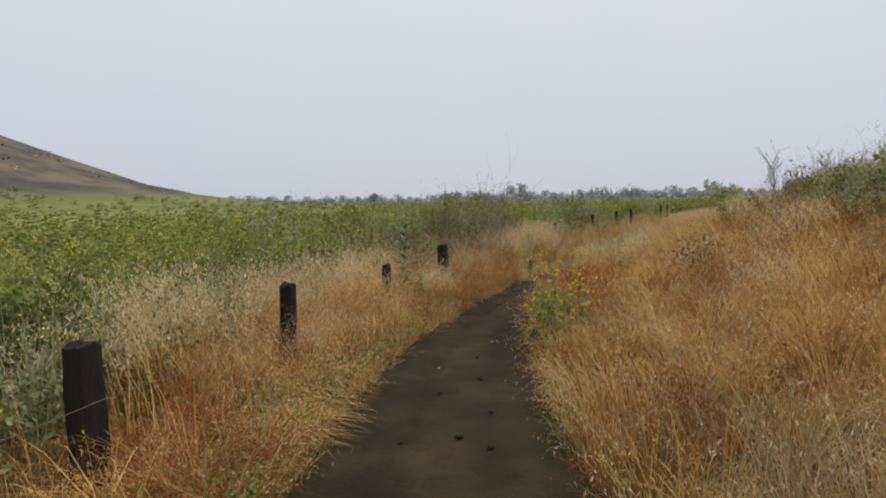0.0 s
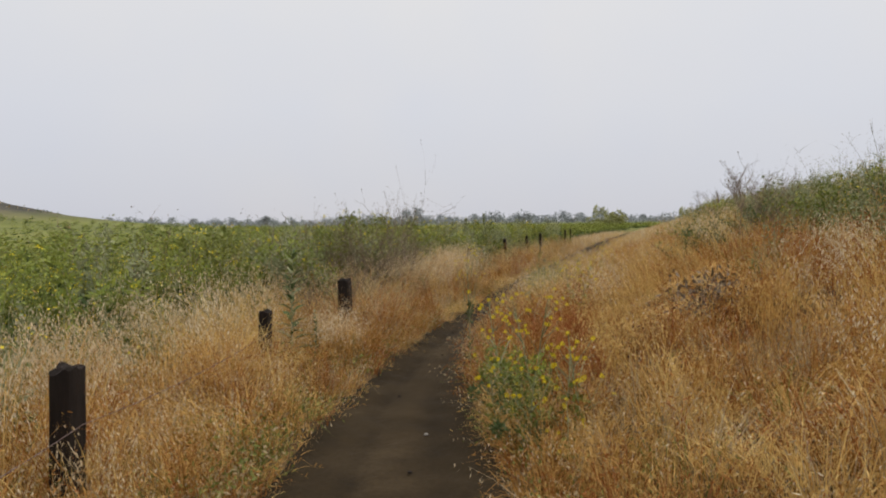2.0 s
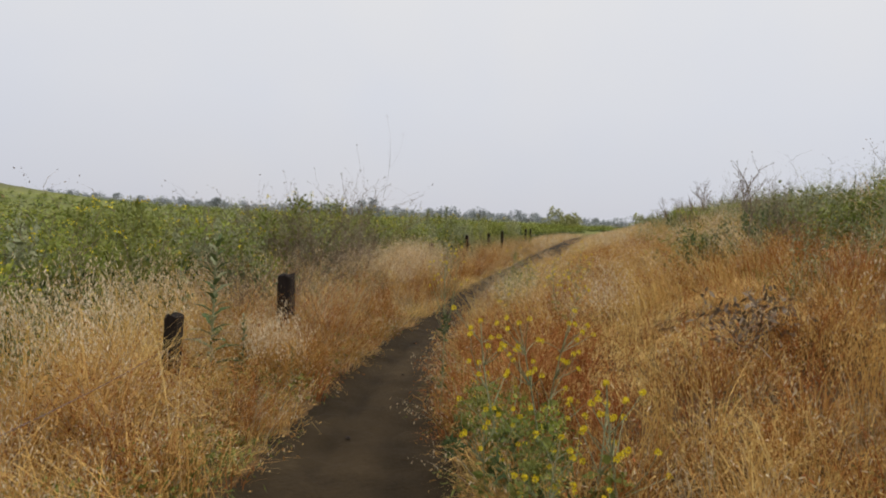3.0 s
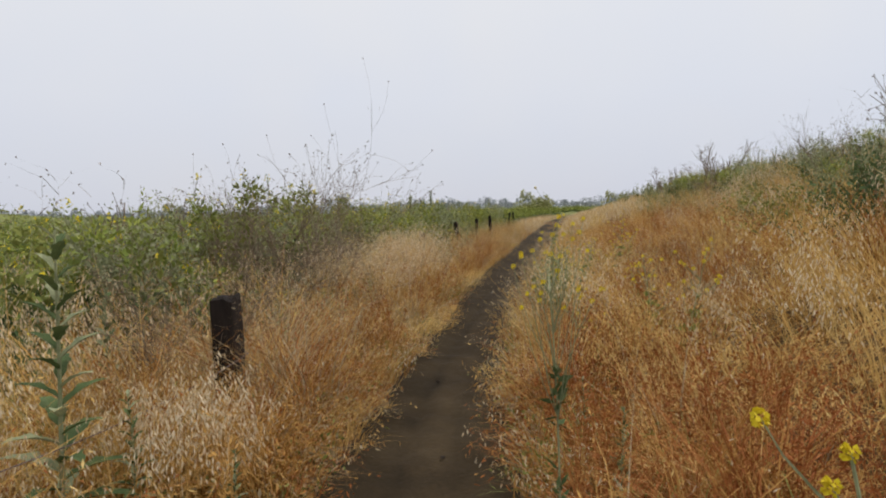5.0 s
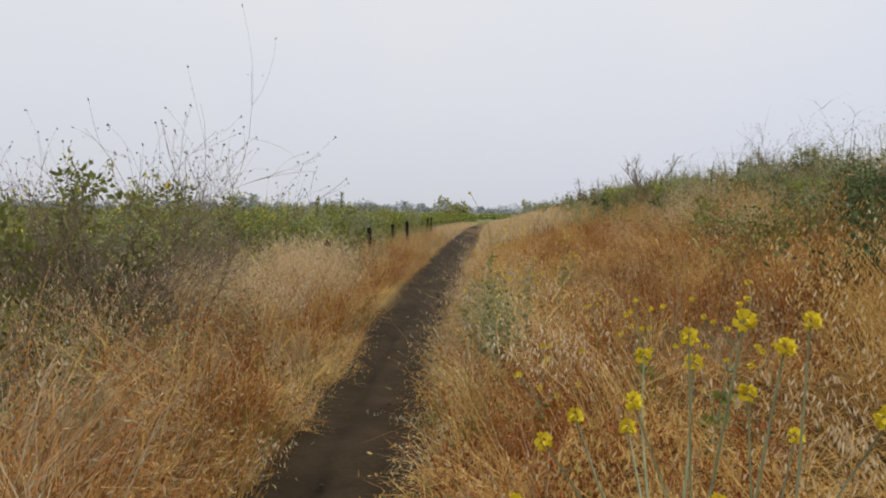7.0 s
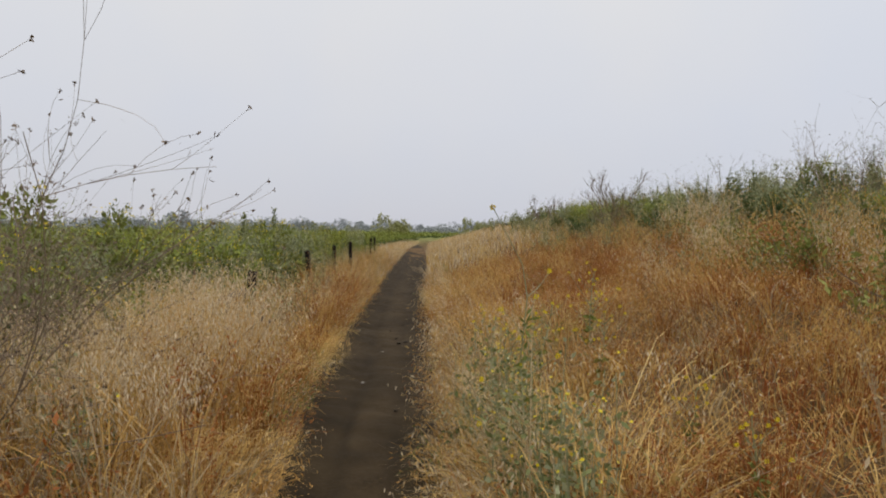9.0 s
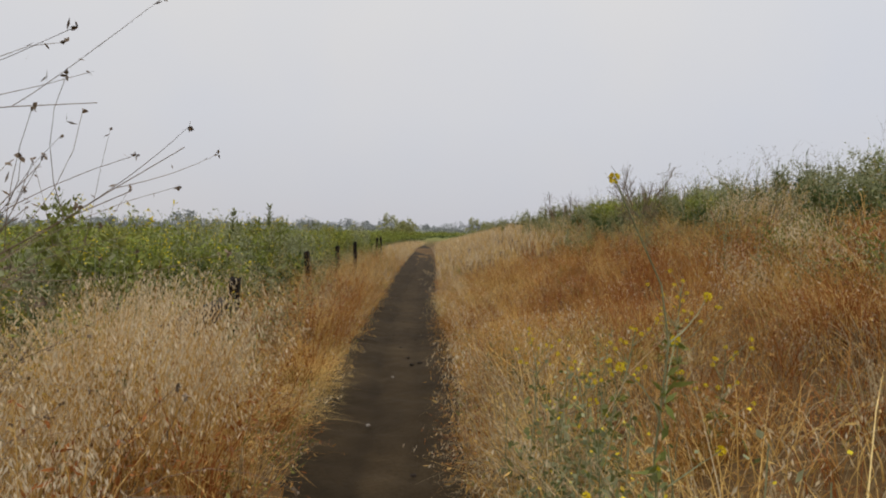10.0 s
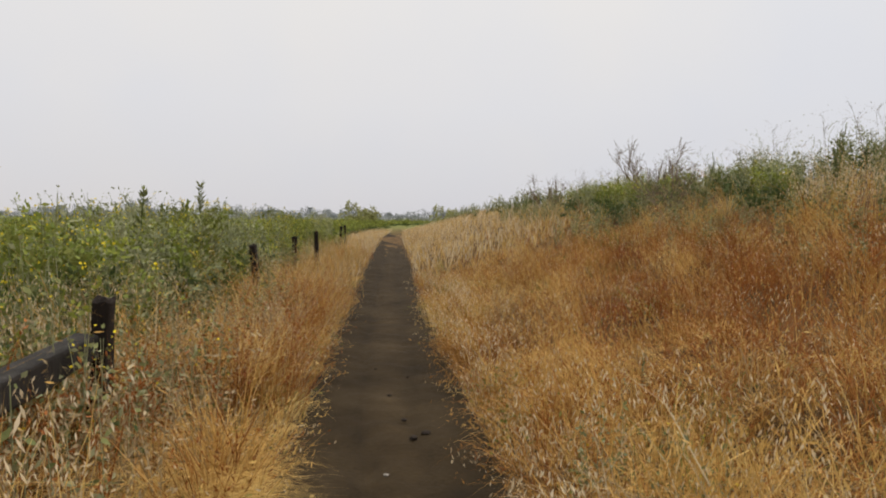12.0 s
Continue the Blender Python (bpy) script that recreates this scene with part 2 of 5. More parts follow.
def wob(x, y, f, seed=0):
    """Cheap smooth noise, about -1 to 1."""
    return (np.sin(x * f * 1.3 + seed + 1.7 * np.sin(y * f * 0.7 + seed * 2.1)) + np.sin(y * f * 1.1 + seed * 1.3 + 1.9 * np.sin(x * f * 0.6 + seed))
            + 0.6 * np.sin((x + y) * f * 2.3 + seed * 3.1)) / 2.6


def height(x, y):
    x, y = np.asarray(x, float), np.asarray(y, float)
    d, hw = beside(x, y), halfwidth(y)
    r = np.clip(d - hw - 0.15, 0, None)
    bank = 0.31 * np.where(r < 5.6, r, 5.6 + 2.4 * (1 - np.exp(-(r - 5.6) / 2.4)))
    fade = np.clip((160 - y) / 110, 0, 1) * np.clip((140 - r) / 100, 0, 1)
    left = np.clip(-d - hw, 0, None)
    drop = -0.16 * (1 - np.exp(-np.clip(left - 2.2, 0, None) / 3))
    z = bank * fade + drop + (0.05 * wob(x, y, 1.1) + 0.085 * wob(x, y, 3.4, 4) + 0.05 * wob(x, y, 7.5, 9)) * np.clip((abs(d) - hw) * 1.5, 0, 1)
    z = z - 0.07 * np.clip((hw * 1.02 - abs(d)) * 6, 0, 1)
    hx, hy = x + 180, y - 187
    hill = 31.5 * np.exp(-(hx ** 2 + hy ** 2) / 6200) * (1 + 0.10 * wob(x, y, 0.05, 3))
    hill += 22 * np.exp(-((x + 260) ** 2 + (y - 150) ** 2) / 9000)
    return z + hill + 0.25 * wob(x, y, 0.03, 5) * np.clip((np.hypot(x, y - 15) - 60) / 60, 0, 1)


def mesh_of(name, verts, faces, mats, index=None, smooth=False):
    me = bpy.data.meshes.new(name)
    verts, faces = np.asarray(verts, np.float32), np.asarray(faces, np.int32)
    k = faces.shape[1]
    me.vertices.add(len(verts))
    me.vertices.foreach_set("co", verts.ravel())
    me.loops.add(faces.size)
    me.loops.foreach_set("vertex_index", faces.ravel())
    me.polygons.add(len(faces))
    me.polygons.foreach_set("loop_start", np.arange(0, faces.size, k, dtype=np.int32))
    for m in mats:
        me.materials.append(m)
    if index is not None:
        me.polygons.foreach_set("material_index", np.asarray(index, np.int32))
    me.polygons.foreach_set("use_smooth", np.full(len(faces), smooth))
    me.update(calc_edges=True)
    return me


def grid_mesh(name, xs, ys, zf, mat):
    gx, gy = np.meshgrid(xs, ys)
    v = np.stack([gx, gy, zf(gx, gy)], -1).reshape(-1, 3)
    w = len(xs)
    i = (np.arange(len(ys) - 1)[:, None] * w + np.arange(w - 1)[None]).ravel()
    f = np.stack([i, i + 1, i + w + 1, i + w], -1)
    return mesh_of(name, v, f, [mat], smooth=True)


def spread(fine_a, fine_b, step, lo, hi, grow=1.24):
    """Even steps from fine_a to fine_b, then ever wider out to lo and hi."""
    mid = list(np.arange(fine_a, fine_b, step))
    up, s = [fine_b], step
    while up[-1] < hi:
        s *= grow
        up.append(up[-1] + s)
    dn, s = [], step
    q = fine_a
    while q > lo:
        s *= grow
        q -= s
        dn.append(q)
    return np.array(dn[::-1] + mid + up)


ground = new("ground", grid_mesh("ground", spread(-4, 14, 0.16, -2500, 2500), spread(-1, 32, 0.2, -2500, 2500), height, M_GROUND))
tagged(ground, "rolling open ground with dry grass litter and a far brown hill", "ground", kind="structure")


def path_mesh():
    ys = np.concatenate([np.arange(-3, 34, 0.06), np.arange(34, 75, 0.3)])
    us = np.linspace(-1.25, 1.25, 41)
    slope = np.interp(ys, _fy, np.gradient(_fx, _fy))
    n = 1 / np.sqrt(1 + slope ** 2)
    d = us[None] * halfwidth(ys)[:, None]
    x = centre(ys)[:, None] + d * n[:, None]
    y = ys[:, None] - d * (slope * n)[:, None]
    z = -0.004 - 0.05 * np.clip(abs(us)[None] - 0.98 + 0.05 * wob(x, y, 4.2), 0, 1) - 0.02 * (1 - us[None] ** 2).clip(0, 1)
    # a worn wheel rut, shallow scuffs and hoof marks
    z = z - 0.036 * np.exp(-((d + 0.16 + 0.04 * np.sin(y * 0.9)) / 0.055) ** 2) * (0.6 + 0.4 * wob(x, y, 1.4, 2))
    z = z - 0.014 * np.exp(-((d - 0.2 + 0.05 * np.sin(y * 0.7)) / 0.09) ** 2) + 0.012 * wob(x, y, 6, 1) + 0.006 * wob(x, y, 17, 4) + 0.004 * wob(x, y, 41, 8)
    v = np.stack([x, y, z], -1).reshape(-1, 3)
    w = len(us)
    i = (np.arange(len(ys) - 1)[:, None] * w + np.arange(w - 1)[None]).ravel()
    me = mesh_of("path", v, np.stack([i, i + 1, i + w + 1, i + w], -1), [M_DIRT], smooth=True)
    me.attributes.new("across", "FLOAT", "POINT").data.foreach_set("value", (0.4 + 0.4 * np.broadcast_to(us[None], d.shape)).astype(np.float32).ravel())
    return me


path = new("path", path_mesh())
tagged(path, "narrow trodden footpath of dark damp earth with shallow ruts", "path", kind="structure")

# ---- plant building blocks ----
rng = np.random.default_rng(7)


class Soup:
    """Triangles of many plants, gathered for one mesh."""

    def __init__(self, mats):
        self.v, self.f, self.m, self.n, self.mats = [], [], [], 0, mats

    def add(self, v, f, m):
        """v: (plants, k, 3), f: (tris, 3), m: one slot or one for each tri."""
        p, k = v.shape[:2]
        self.v.append(v.reshape(-1, 3))
        self.f.append((f[None] + (np.arange(p) * k)[:, None, None]).reshape(-1, 3) + self.n)
        self.m.append(np.tile(np.broadcast_to(m, (len(f),)), p))
        self.n += p * k

    def mesh(self, name):
        return mesh_of(name, np.concatenate(self.v), np.concatenate(self.f), self.mats, np.concatenate(self.m))

    def arrays(self):
        return np.concatenate(self.v), np.concatenate(self.f), np.concatenate(self.m)


def blades(soup, base, h, lean, az, width, mat, segs=3, droop=0.0):
    """Tapering, bending grass blades from base (n, 3)."""
    n = len(base)
    t = np.linspace(0, 1, segs + 1)
    h, lean, az, width, droop = (np.broadcast_to(q, (n,)) for q in (h, lean, az, width, droop))
    out = np.stack([np.cos(az), np.sin(az), np.zeros(n)], -1)
    pos = base[:, None] + out[:, None] * (lean[:, None] * t ** 1.7)[..., None]
    up = h[:, None] * (t - droop[:, None] * t ** 3)
    pos = pos + up[..., None] * np.array([0, 0, 1.0])
    a2 = rng.uniform(0, np.pi, n)
    side = np.stack([np.cos(a2), np.sin(a2), np.zeros(n)], -1) * width[:, None] / 2
    w = (1 - t) ** 0.6
    lv = pos[:, :-1] - side[:, None] * w[:-1, None]
    rv = pos[:, :-1] + side[:, None] * w[:-1, None]
    v = np.concatenate([lv, rv, pos[:, -1:]], 1)
    f = []
    for i in range(segs - 1):
        f += [(i, segs + i, segs + i + 1), (i, segs + i + 1, i + 1)]
    f.append((segs - 1, 2 * segs - 1, 2 * segs))
    soup.add(v, np.array(f), mat)
    return pos


def slivers(soup, at, way, length, width, mat):
    """Diamonds (seeds, husks, leaflets, petals) from at along way."""
    n = len(at)
    way = way / np.linalg.norm(way, axis=-1, keepdims=True)
    rnd = rng.normal(size=(n, 3))
    side = np.cross(way, rnd)
    side /= np.linalg.norm(side, axis=-1, keepdims=True) + 1e-6
    length, width = np.broadcast_to(length, (n,))[:, None], np.broadcast_to(width, (n,))[:, None]
    mid = at + way * length * 0.45
    v = np.stack([at, mid + side * width / 2, at + way * length, mid - side * width / 2], 1)
    soup.add(v, np.array([(0, 1, 2), (0, 2, 3)]), mat)


def oats(soup, base, h, lean, az, stem, husk, seeds=11, size=1.0):
    """Wild oat stems with drooping husks on the upper third."""
    n = len(base)
    pos = blades(soup, base, h, lean, az, 0.0045 * size, stem, 4, 0.12)
    for k in range(seeds):
        t = 0.58 + 0.42 * (k + rng.random(n)) / seeds
        i = np.minimum((t * 4).astype(int), 3)
        u = (t * 4 - i)[:, None]
        p = pos[np.arange(n), i] * (1 - u) + pos[np.arange(n), i + 1] * u
        a = rng.uniform(0, 2 * np.pi, n)
        off = np.stack([np.cos(a), np.sin(a), -0.2 + 0 * a], -1) * (rng.uniform(0.01, 0.075, n) * (1.25 - t) * 1.9)[:, None]
        off += np.stack([np.cos(az), np.sin(az), 0 * a], -1) * 0.02
        way = np.stack([np.cos(a) * 0.5, np.sin(a) * 0.5, -1 + 0 * a], -1)
        slivers(soup, p + off, way, rng.uniform(0.018, 0.032, n) * size, rng.uniform(0.0045, 0.0075, n) * size, husk)


def tube(soup, pts, r0, r1, mat, sides=4):
    """A tapering stem along points."""
    pts = np.asarray(pts, float)
    k = len(pts)
    tan = np.gradient(pts, axis=0)
    tan /= np.linalg.norm(tan, axis=1, keepdims=True) + 1e-9
    ref = np.where(abs(tan[:, 2:]) > 0.9, np.array([[1.0, 0, 0]]), np.array([[0, 0, 1.0]]))
    a = np.cross(tan, ref)
    a /= np.linalg.norm(a, axis=1, keepdims=True)
    b = np.cross(tan, a)
    th = np.arange(sides) * 2 * np.pi / sides
    r = np.linspace(r0, r1, k)[:, None, None]
    ring = pts[:, None] + r * (np.cos(th)[None, :, None] * a[:, None] + np.sin(th)[None, :, None] * b[:, None])
    f = []
    for i in range(k - 1):
        for j in range(sides):
            p, q = i * sides + j, i * sides + (j + 1) % sides
            f += [(p, q, q + sides), (p, q + sides, p + sides)]
    soup.add(ring.reshape(1, -1, 3), np.array(f), mat)


def bent(p, q, sag=0.1, k=5):
    """Points from p to q, bowed by chance."""
    p, q = np.asarray(p, float), np.asarray(q, float)
    t = np.linspace(0, 1, k)[:, None]
    bow = rng.normal(size=3) * np.linalg.norm(q - p) * sag
    return p + (q - p) * t + bow * (t * (1 - t) * 4) * 0.5


def replicate(soup, tmpl, at, yaw, scale, tall=None):
    """Copies of a template's triangles, turned, scaled and set at places."""
    v, f, m = tmpl
    c, s = np.cos(yaw)[:, None], np.sin(yaw)[:, None]
    tall = scale if tall is None else tall
    x, y, z = v[:, 0][None], v[:, 1][None], v[:, 2][None]
    out = np.stack([(c * x - s * y) * scale[:, None], (s * x + c * y) * scale[:, None], z * tall[:, None]], -1) + at[:, None]
    soup.add(out, f, m)


def scatter(n, dlo, dhi, ylo, yhi):
    """n random places in a strip beside the path: x, y, d."""
    y = rng.uniform(ylo, yhi, n)
    d = rng.uniform(dlo, dhi, n)
    slope = np.interp(y, _fy, np.gradient(_fx, _fy))
    k = 1 / np.sqrt(1 + slope ** 2)
    x = centre(y) + d * k
    return x, y - d * slope * k, d


def on_ground(x, y, sink=0.01):
    return np.stack([x, y, height(x, y) - sink], -1)


def part(name, me, parent, label=""):
    ob = new(name, me)
    ob.parent = parent
    return tagged(ob, label)


# ---- fence of old timbers ----
def timber_mesh(name, sx, sy, h, mat, seed):
    """A sawn balk, split and worn: sx along x, sy along y."""
    bm = bmesh.new()
    bmesh.ops.create_cube(bm, size=1)
    bmesh.ops.subdivide_edges(bm, edges=bm.edges[:], cuts=7, use_grid_fill=True)
    for v in bm.verts:
        v.co.x *= sx
        v.co.y *= sy
        v.co.z = (v.co.z + 0.5) * h
        # rounded arrises
        ex, ey = abs(v.co.x) / (sx / 2), abs(v.co.y) / (sy / 2)
        if ex > 0.98 and ey > 0.98:
            v.co.x *= 0.93
            v.co.y *= 0.93
        if v.co.z > h * 0.98 and (ex > 0.98 or ey > 0.98):
            v.co.z -= 0.012
        p = Vector((v.co.x * 9 + seed, v.co.y * 9, v.co.z * 3))
        v.co += noise.noise_vector(p) * 0.011
        if v.co.z > h * 0.9:
            v.co.z += noise.noise(Vector((v.co.x * 22 + seed, v.co.y * 22, 0))) * 0.03
    me = bpy.data.meshes.new(name)
    bm.to_mesh(me)
    bm.free()
    me.materials.append(mat)
    return me


# x, y, height of top, turn, lean
POSTS = [(-2.62, 3.1, 0.80, -8, 1), (-1.66, 5.45, 0.80, -14, -2), (-1.18, 8.0, 0.80, -12, 2), (-0.52, 10.85, 0.69, -16, 4), (0.31, 12.52, 0.825, -20, -2),
         (2.42, 18.35, 0.55, -20, 2), (3.42, 20.77, 0.855, -22, 4), (5.88, 26.2, 0.92, -24, -5), (7.6, 29.9, 0.93, -26, 2), (8.73, 31.6, 1.0, -26, 0),
         (13.0, 40.7, 1.0, -27, 3), (14.5, 43.7, 1.0, -27, -2)]
for i, (px, py, top, turn, tip) in enumerate(POSTS):
    g0 = float(height(px, py)) - 0.25
    ob = new("fence_post", timber_mesh("fence_post", *{1: (0.13, 0.18), 2: (0.115, 0.15), 4: (0.13, 0.17)}.get(i, (0.095, 0.135)), top - g0, M_TIMBER, i * 3.7))
    ob.matrix_world = pose(px, py, g0, tip * 0.5, tip, turn)
    tagged(ob, "short dark creosoted timber fence post standing in dry grass", "fence post", "fence posts beside the path")

rail = new("fence_rail", timber_mesh("fence_rail", 0.13, 0.15, 2.75, M_RAIL, 50))
rail.matrix_world = look((2.42, 18.2, 0.585), (3.45, 20.85, 0.585)) @ pose(0, 0, 0.1, 180, 0, 0)
tagged(rail, "dark weathered timber rail lying low between two posts", "fence rail")


def wire_mesh():
    s = Soup([M_WIRE])
    for (ax, ay, *_), (bx, by, *_) in zip(POSTS[:4], POSTS[1:5]):
        p, q = np.array([ax + 0.09, ay, 0.50]), np.array([bx + 0.09, by, 0.50])
        t = np.linspace(0, 1, 12)[:, None]
        line = p + (q - p) * t
        line[:, 2] -= (0.05 * 4 * t * (1 - t)).ravel()
        tube(s, line, 0.0025, 0.0025, 0, 5)
    return s.mesh("fence_wire")


wire = tagged(new("fence_wire", wire_mesh()), "thin rusty slack wire strung between the posts", "wire")


# ---- single plants near the path ----
def head_mesh():
    """A small round cluster of yellow petals."""
    fl = Soup([M_YELLOW])
    n = 46
    w = rng.normal(size=(n, 3)) + np.array([0, 0, 0.3])
    w /= np.linalg.norm(w, axis=1, keepdims=True)
    slivers(fl, w * 0.007, w + rng.normal(size=(n, 3)) * 0.6, rng.uniform(0.007, 0.010, n), rng.uniform(0.007, 0.010, n), 0)
    return fl.mesh("flower_head")


HEADS = [head_mesh() for k in range(4)]


def mustard(h, flowers=14, leaves=10, wide=0.3, curve=0.06):
    """A flowering mustard: stem, branches, leaves, yellow heads."""
    st, lf = Soup([M_SAGE]), Soup([M_GREEN])
    trunk = bent((0, 0, 0), (rng.normal() * curve * 2, rng.normal() * curve * 2, h), curve, 8)
    tube(st, trunk, 0.006, 0.0025, 0)
    tips = [trunk[-1]]
    for k in range(flowers - 1):
        t = rng.uniform(0.35, 0.97)
        p = trunk[min(int(t * 7), 6)]
        a = rng.uniform(0, 2 * np.pi)
        L = rng.uniform(0.3, 1.0) * wide * (1.35 - t)
        q = p + np.array([np.cos(a) * L, np.sin(a) * L, L * rng.uniform(0.5, 1.5)])
        tube(st, bent(p, q, 0.12, 4), 0.003, 0.0014, 0, 3)
        tips.append(q)
    n = leaves * 3
    t = rng.uniform(0.02, 0.6, n)
    p = trunk[np.minimum((t * 7).astype(int), 7)]
    a = rng.uniform(0, 2 * np.pi, n)
    slivers(lf, p, np.stack([np.cos(a), np.sin(a), rng.uniform(-0.3, 0.7, n)], -1), rng.uniform(0.05, 0.14, n) * (1.1 - t), rng.uniform(0.02, 0.05, n), 0)
    return st.mesh("stem"), lf.mesh("foliage"), tips


def plant(name, x, y, meshes, yaw, label, category, group, scale=1.0):
    ob = new(name)
    ob.matrix_world = pose(x, y, float(height(x, y)) - 0.01, 0, 0, yaw) @ Matrix.Scale(scale, 4)
    for me in meshes:
        if isinstance(me, list):
            for i, tip in enumerate(me):
                part("flower_head", HEADS[i % 4], ob).location = tip
        else:
            part(me.name.split(".")[0], me, ob)
    return tagged(ob, label, category, group)


MUSTARDS = [mustard(0.95, 20, 22, 0.42), mustard(0.75, 16, 22, 0.36), mustard(1.45, 7, 10, 0.30, 0.12), mustard(0.55, 12, 22, 0.30)]
for x, y, k, yaw, sc in [(3.1, 12.3, 1, 200, 1.0), (3.25, 12.8, 3, 300, 1.0), (2.8, 13.0, 3, 10, 1.1),
                         (1.50, 8.75, 0, 0, 0.95), (1.36, 8.45, 3, 80, 1.05), (1.62, 9.15, 0, 150, 0.95), (1.48, 9.2, 1, 330, 1.15), (1.72, 8.4, 3, 310, 1.2), (1.45, 8.1, 3, 210, 0.8), (1.3, 8.95, 3, 20, 1.0), (1.55, 8.5, 3, 170, 1.1),
                         (3.5, 15.5, 3, 130, 0.8),
                         (4.6, 16.6, 1, 140, 0.9), (5.2, 16.6, 1, 240, 0.9), (4.4, 16.3, 1, 340, 0.8), (4.75, 16.05, 1, 90, 0.8), (4.7, 17.2, 1, 30, 0.8),
                         (5.7, 17.2, 3, 70, 0.7), (3.9, 14.1, 3, 290, 0.7), (4.4, 14.9, 3, 50, 0.7), (0.5, 15.2, 3, 0, 0.8)]:
    plant("mustard_plant", x, y, MUSTARDS[k], yaw, "slender mustard weed with small bright yellow flower heads", "mustard plant", "flowering mustard in the dry grass", sc)


def leaning_mustard():
    """One tall thin mustard whose top bends over to a single flower head, with a few side shoots."""
    st, lf = Soup([M_SAGE]), Soup([M_GREEN])
    line = np.array([(0, 0, 0), (0.03, 0.0, 0.35), (0.01, 0.02, 0.7), (0.03, 0.0, 1.0), (0.0, 0.0, 1.15), (-0.09, -0.01, 1.28), (-0.18, -0.02, 1.41)])
    tube(st, line, 0.004, 0.0018, 0, 5)
    tips = [line[-1]]
    for z, dx, dy, dz in [(0.5, -0.2, 0.06, 0.12), (0.62, 0.16, -0.05, 0.1), (0.78, -0.1, 0.05, 0.16), (0.85, 0.12, 0.08, 0.14), (1.0, 0.1, -0.03, 0.12), (0.4, -0.28, -0.05, 0.05)]:
        p = np.array([np.interp(z, line[:, 2], line[:, 0]), 0.0, z])
        q = p + (dx, dy, dz)
        tube(st, bent(p, q, 0.08, 4), 0.003, 0.0014, 0, 3)
        tips.append(q)
    n = 50
    z = rng.uniform(0.05, 1.0, n)
    p = np.stack([np.interp(z, line[:, 2], line[:, 0]), 0 * z, z], -1)
    slivers(lf, p, rng.normal(size=(n, 3)) + (0, 0, 0.4), rng.uniform(0.03, 0.09, n), rng.uniform(0.01, 0.025, n), 0)
    return st.mesh("stem"), lf.mesh("foliage"), tips


plant("mustard_plant", 3.49, 15.10, leaning_mustard(), 0, "tall thin mustard bending over to one yellow flower head", "mustard plant", "flowering mustard in the dry grass")


def wide_mustard():
    """A tall mustard forking into a broad loose head of many small flowers."""
    st, lf = Soup([M_SAGE]), Soup([M_DKGREEN])
    line = bent((0, 0, 0), (-0.01, 0.02, 1.0), 0.02, 8)
    tube(st, line, 0.005, 0.0025, 0, 5)
    tips = []
    for k in range(27):
        p = line[int(rng.integers(4, 8))]
        a, r = k * 2.4, 0.15 * np.sqrt((k + 1) / 27)
        q = np.array([p[0] + np.cos(a) * r, p[1] + np.sin(a) * r, rng.uniform(max(0.9, p[2] + 0.04), 1.31 - 0.5 * r)])
        tube(st, bent(p, q, 0.06, 4), 0.002, 0.0010, 0, 3)
        tips.append(q)
    n = 46
    z = np.concatenate([rng.uniform(0.05, 0.8, 26), rng.uniform(0.62, 0.74, 20)])
    p = np.stack([np.interp(z, line[:, 2], line[:, c]) for c in range(3)], -1)
    slivers(lf, p, rng.normal(size=(n, 3)) + (0, 0, 0.3), rng.uniform(0.03, 0.075, n), rng.uniform(0.012, 0.03, n), 0)
    return st.mesh("stem"), lf.mesh("foliage"), tips


wide_one = plant("mustard_plant", 1.42, 10.62, wide_mustard(), 0, "tall mustard with a broad loose head of small yellow flowers", "mustard plant", "flowering mustard in the dry grass")
for bloom in wide_one.children:
    if bloom.name.startswith("flower_head"):
        bloom.scale = (0.62, 0.62, 0.62)


def spike_weed(h, n=150, fat=1.0):
    """A tall upright weed, leaves crowded into a dark spike at the top, with side shoots."""
    st, lf = Soup([M_DKGREEN]), Soup([M_BANKGREEN, M_SAGE])
    shoots = [((0, 0, 0), (rng.normal() * 0.03, rng.normal() * 0.03, h))]
    for k in range(4):
        a, b = rng.uniform(0, 2 * np.pi), rng.uniform(0.12, 0.4) * h
        L = rng.uniform(0.1, 0.2)
        shoots.append(((0, 0, b), (np.cos(a) * L, np.sin(a) * L, b + h * rng.uniform(0.2, 0.4))))
    for j, (p, q) in enumerate(shoots):
        line = bent(p, q, 0.05, 7)
        tube(st, line, 0.009 if j == 0 else 0.005, 0.003, 0)
        m = n if j == 0 else n // 4
        t = rng.uniform(0.05, 1, m)
        at = np.stack([np.interp(t * 6, np.arange(7), line[:, c]) for c in range(3)], -1)
        a = rng.uniform(0, 2 * np.pi, m)
        up = 0.25 + 0.8 * t
        top = t > 0.8
        L = np.where(top, 0.045, 0.13 * (1.2 - t)) * fat
        slivers(lf, at, np.stack([np.cos(a), np.sin(a), up], -1), L * rng.uniform(0.6, 1.3, m), L * 0.3, 0 if j % 2 == 0 else 1)
    return st.mesh("stem"), lf.mesh("foliage")


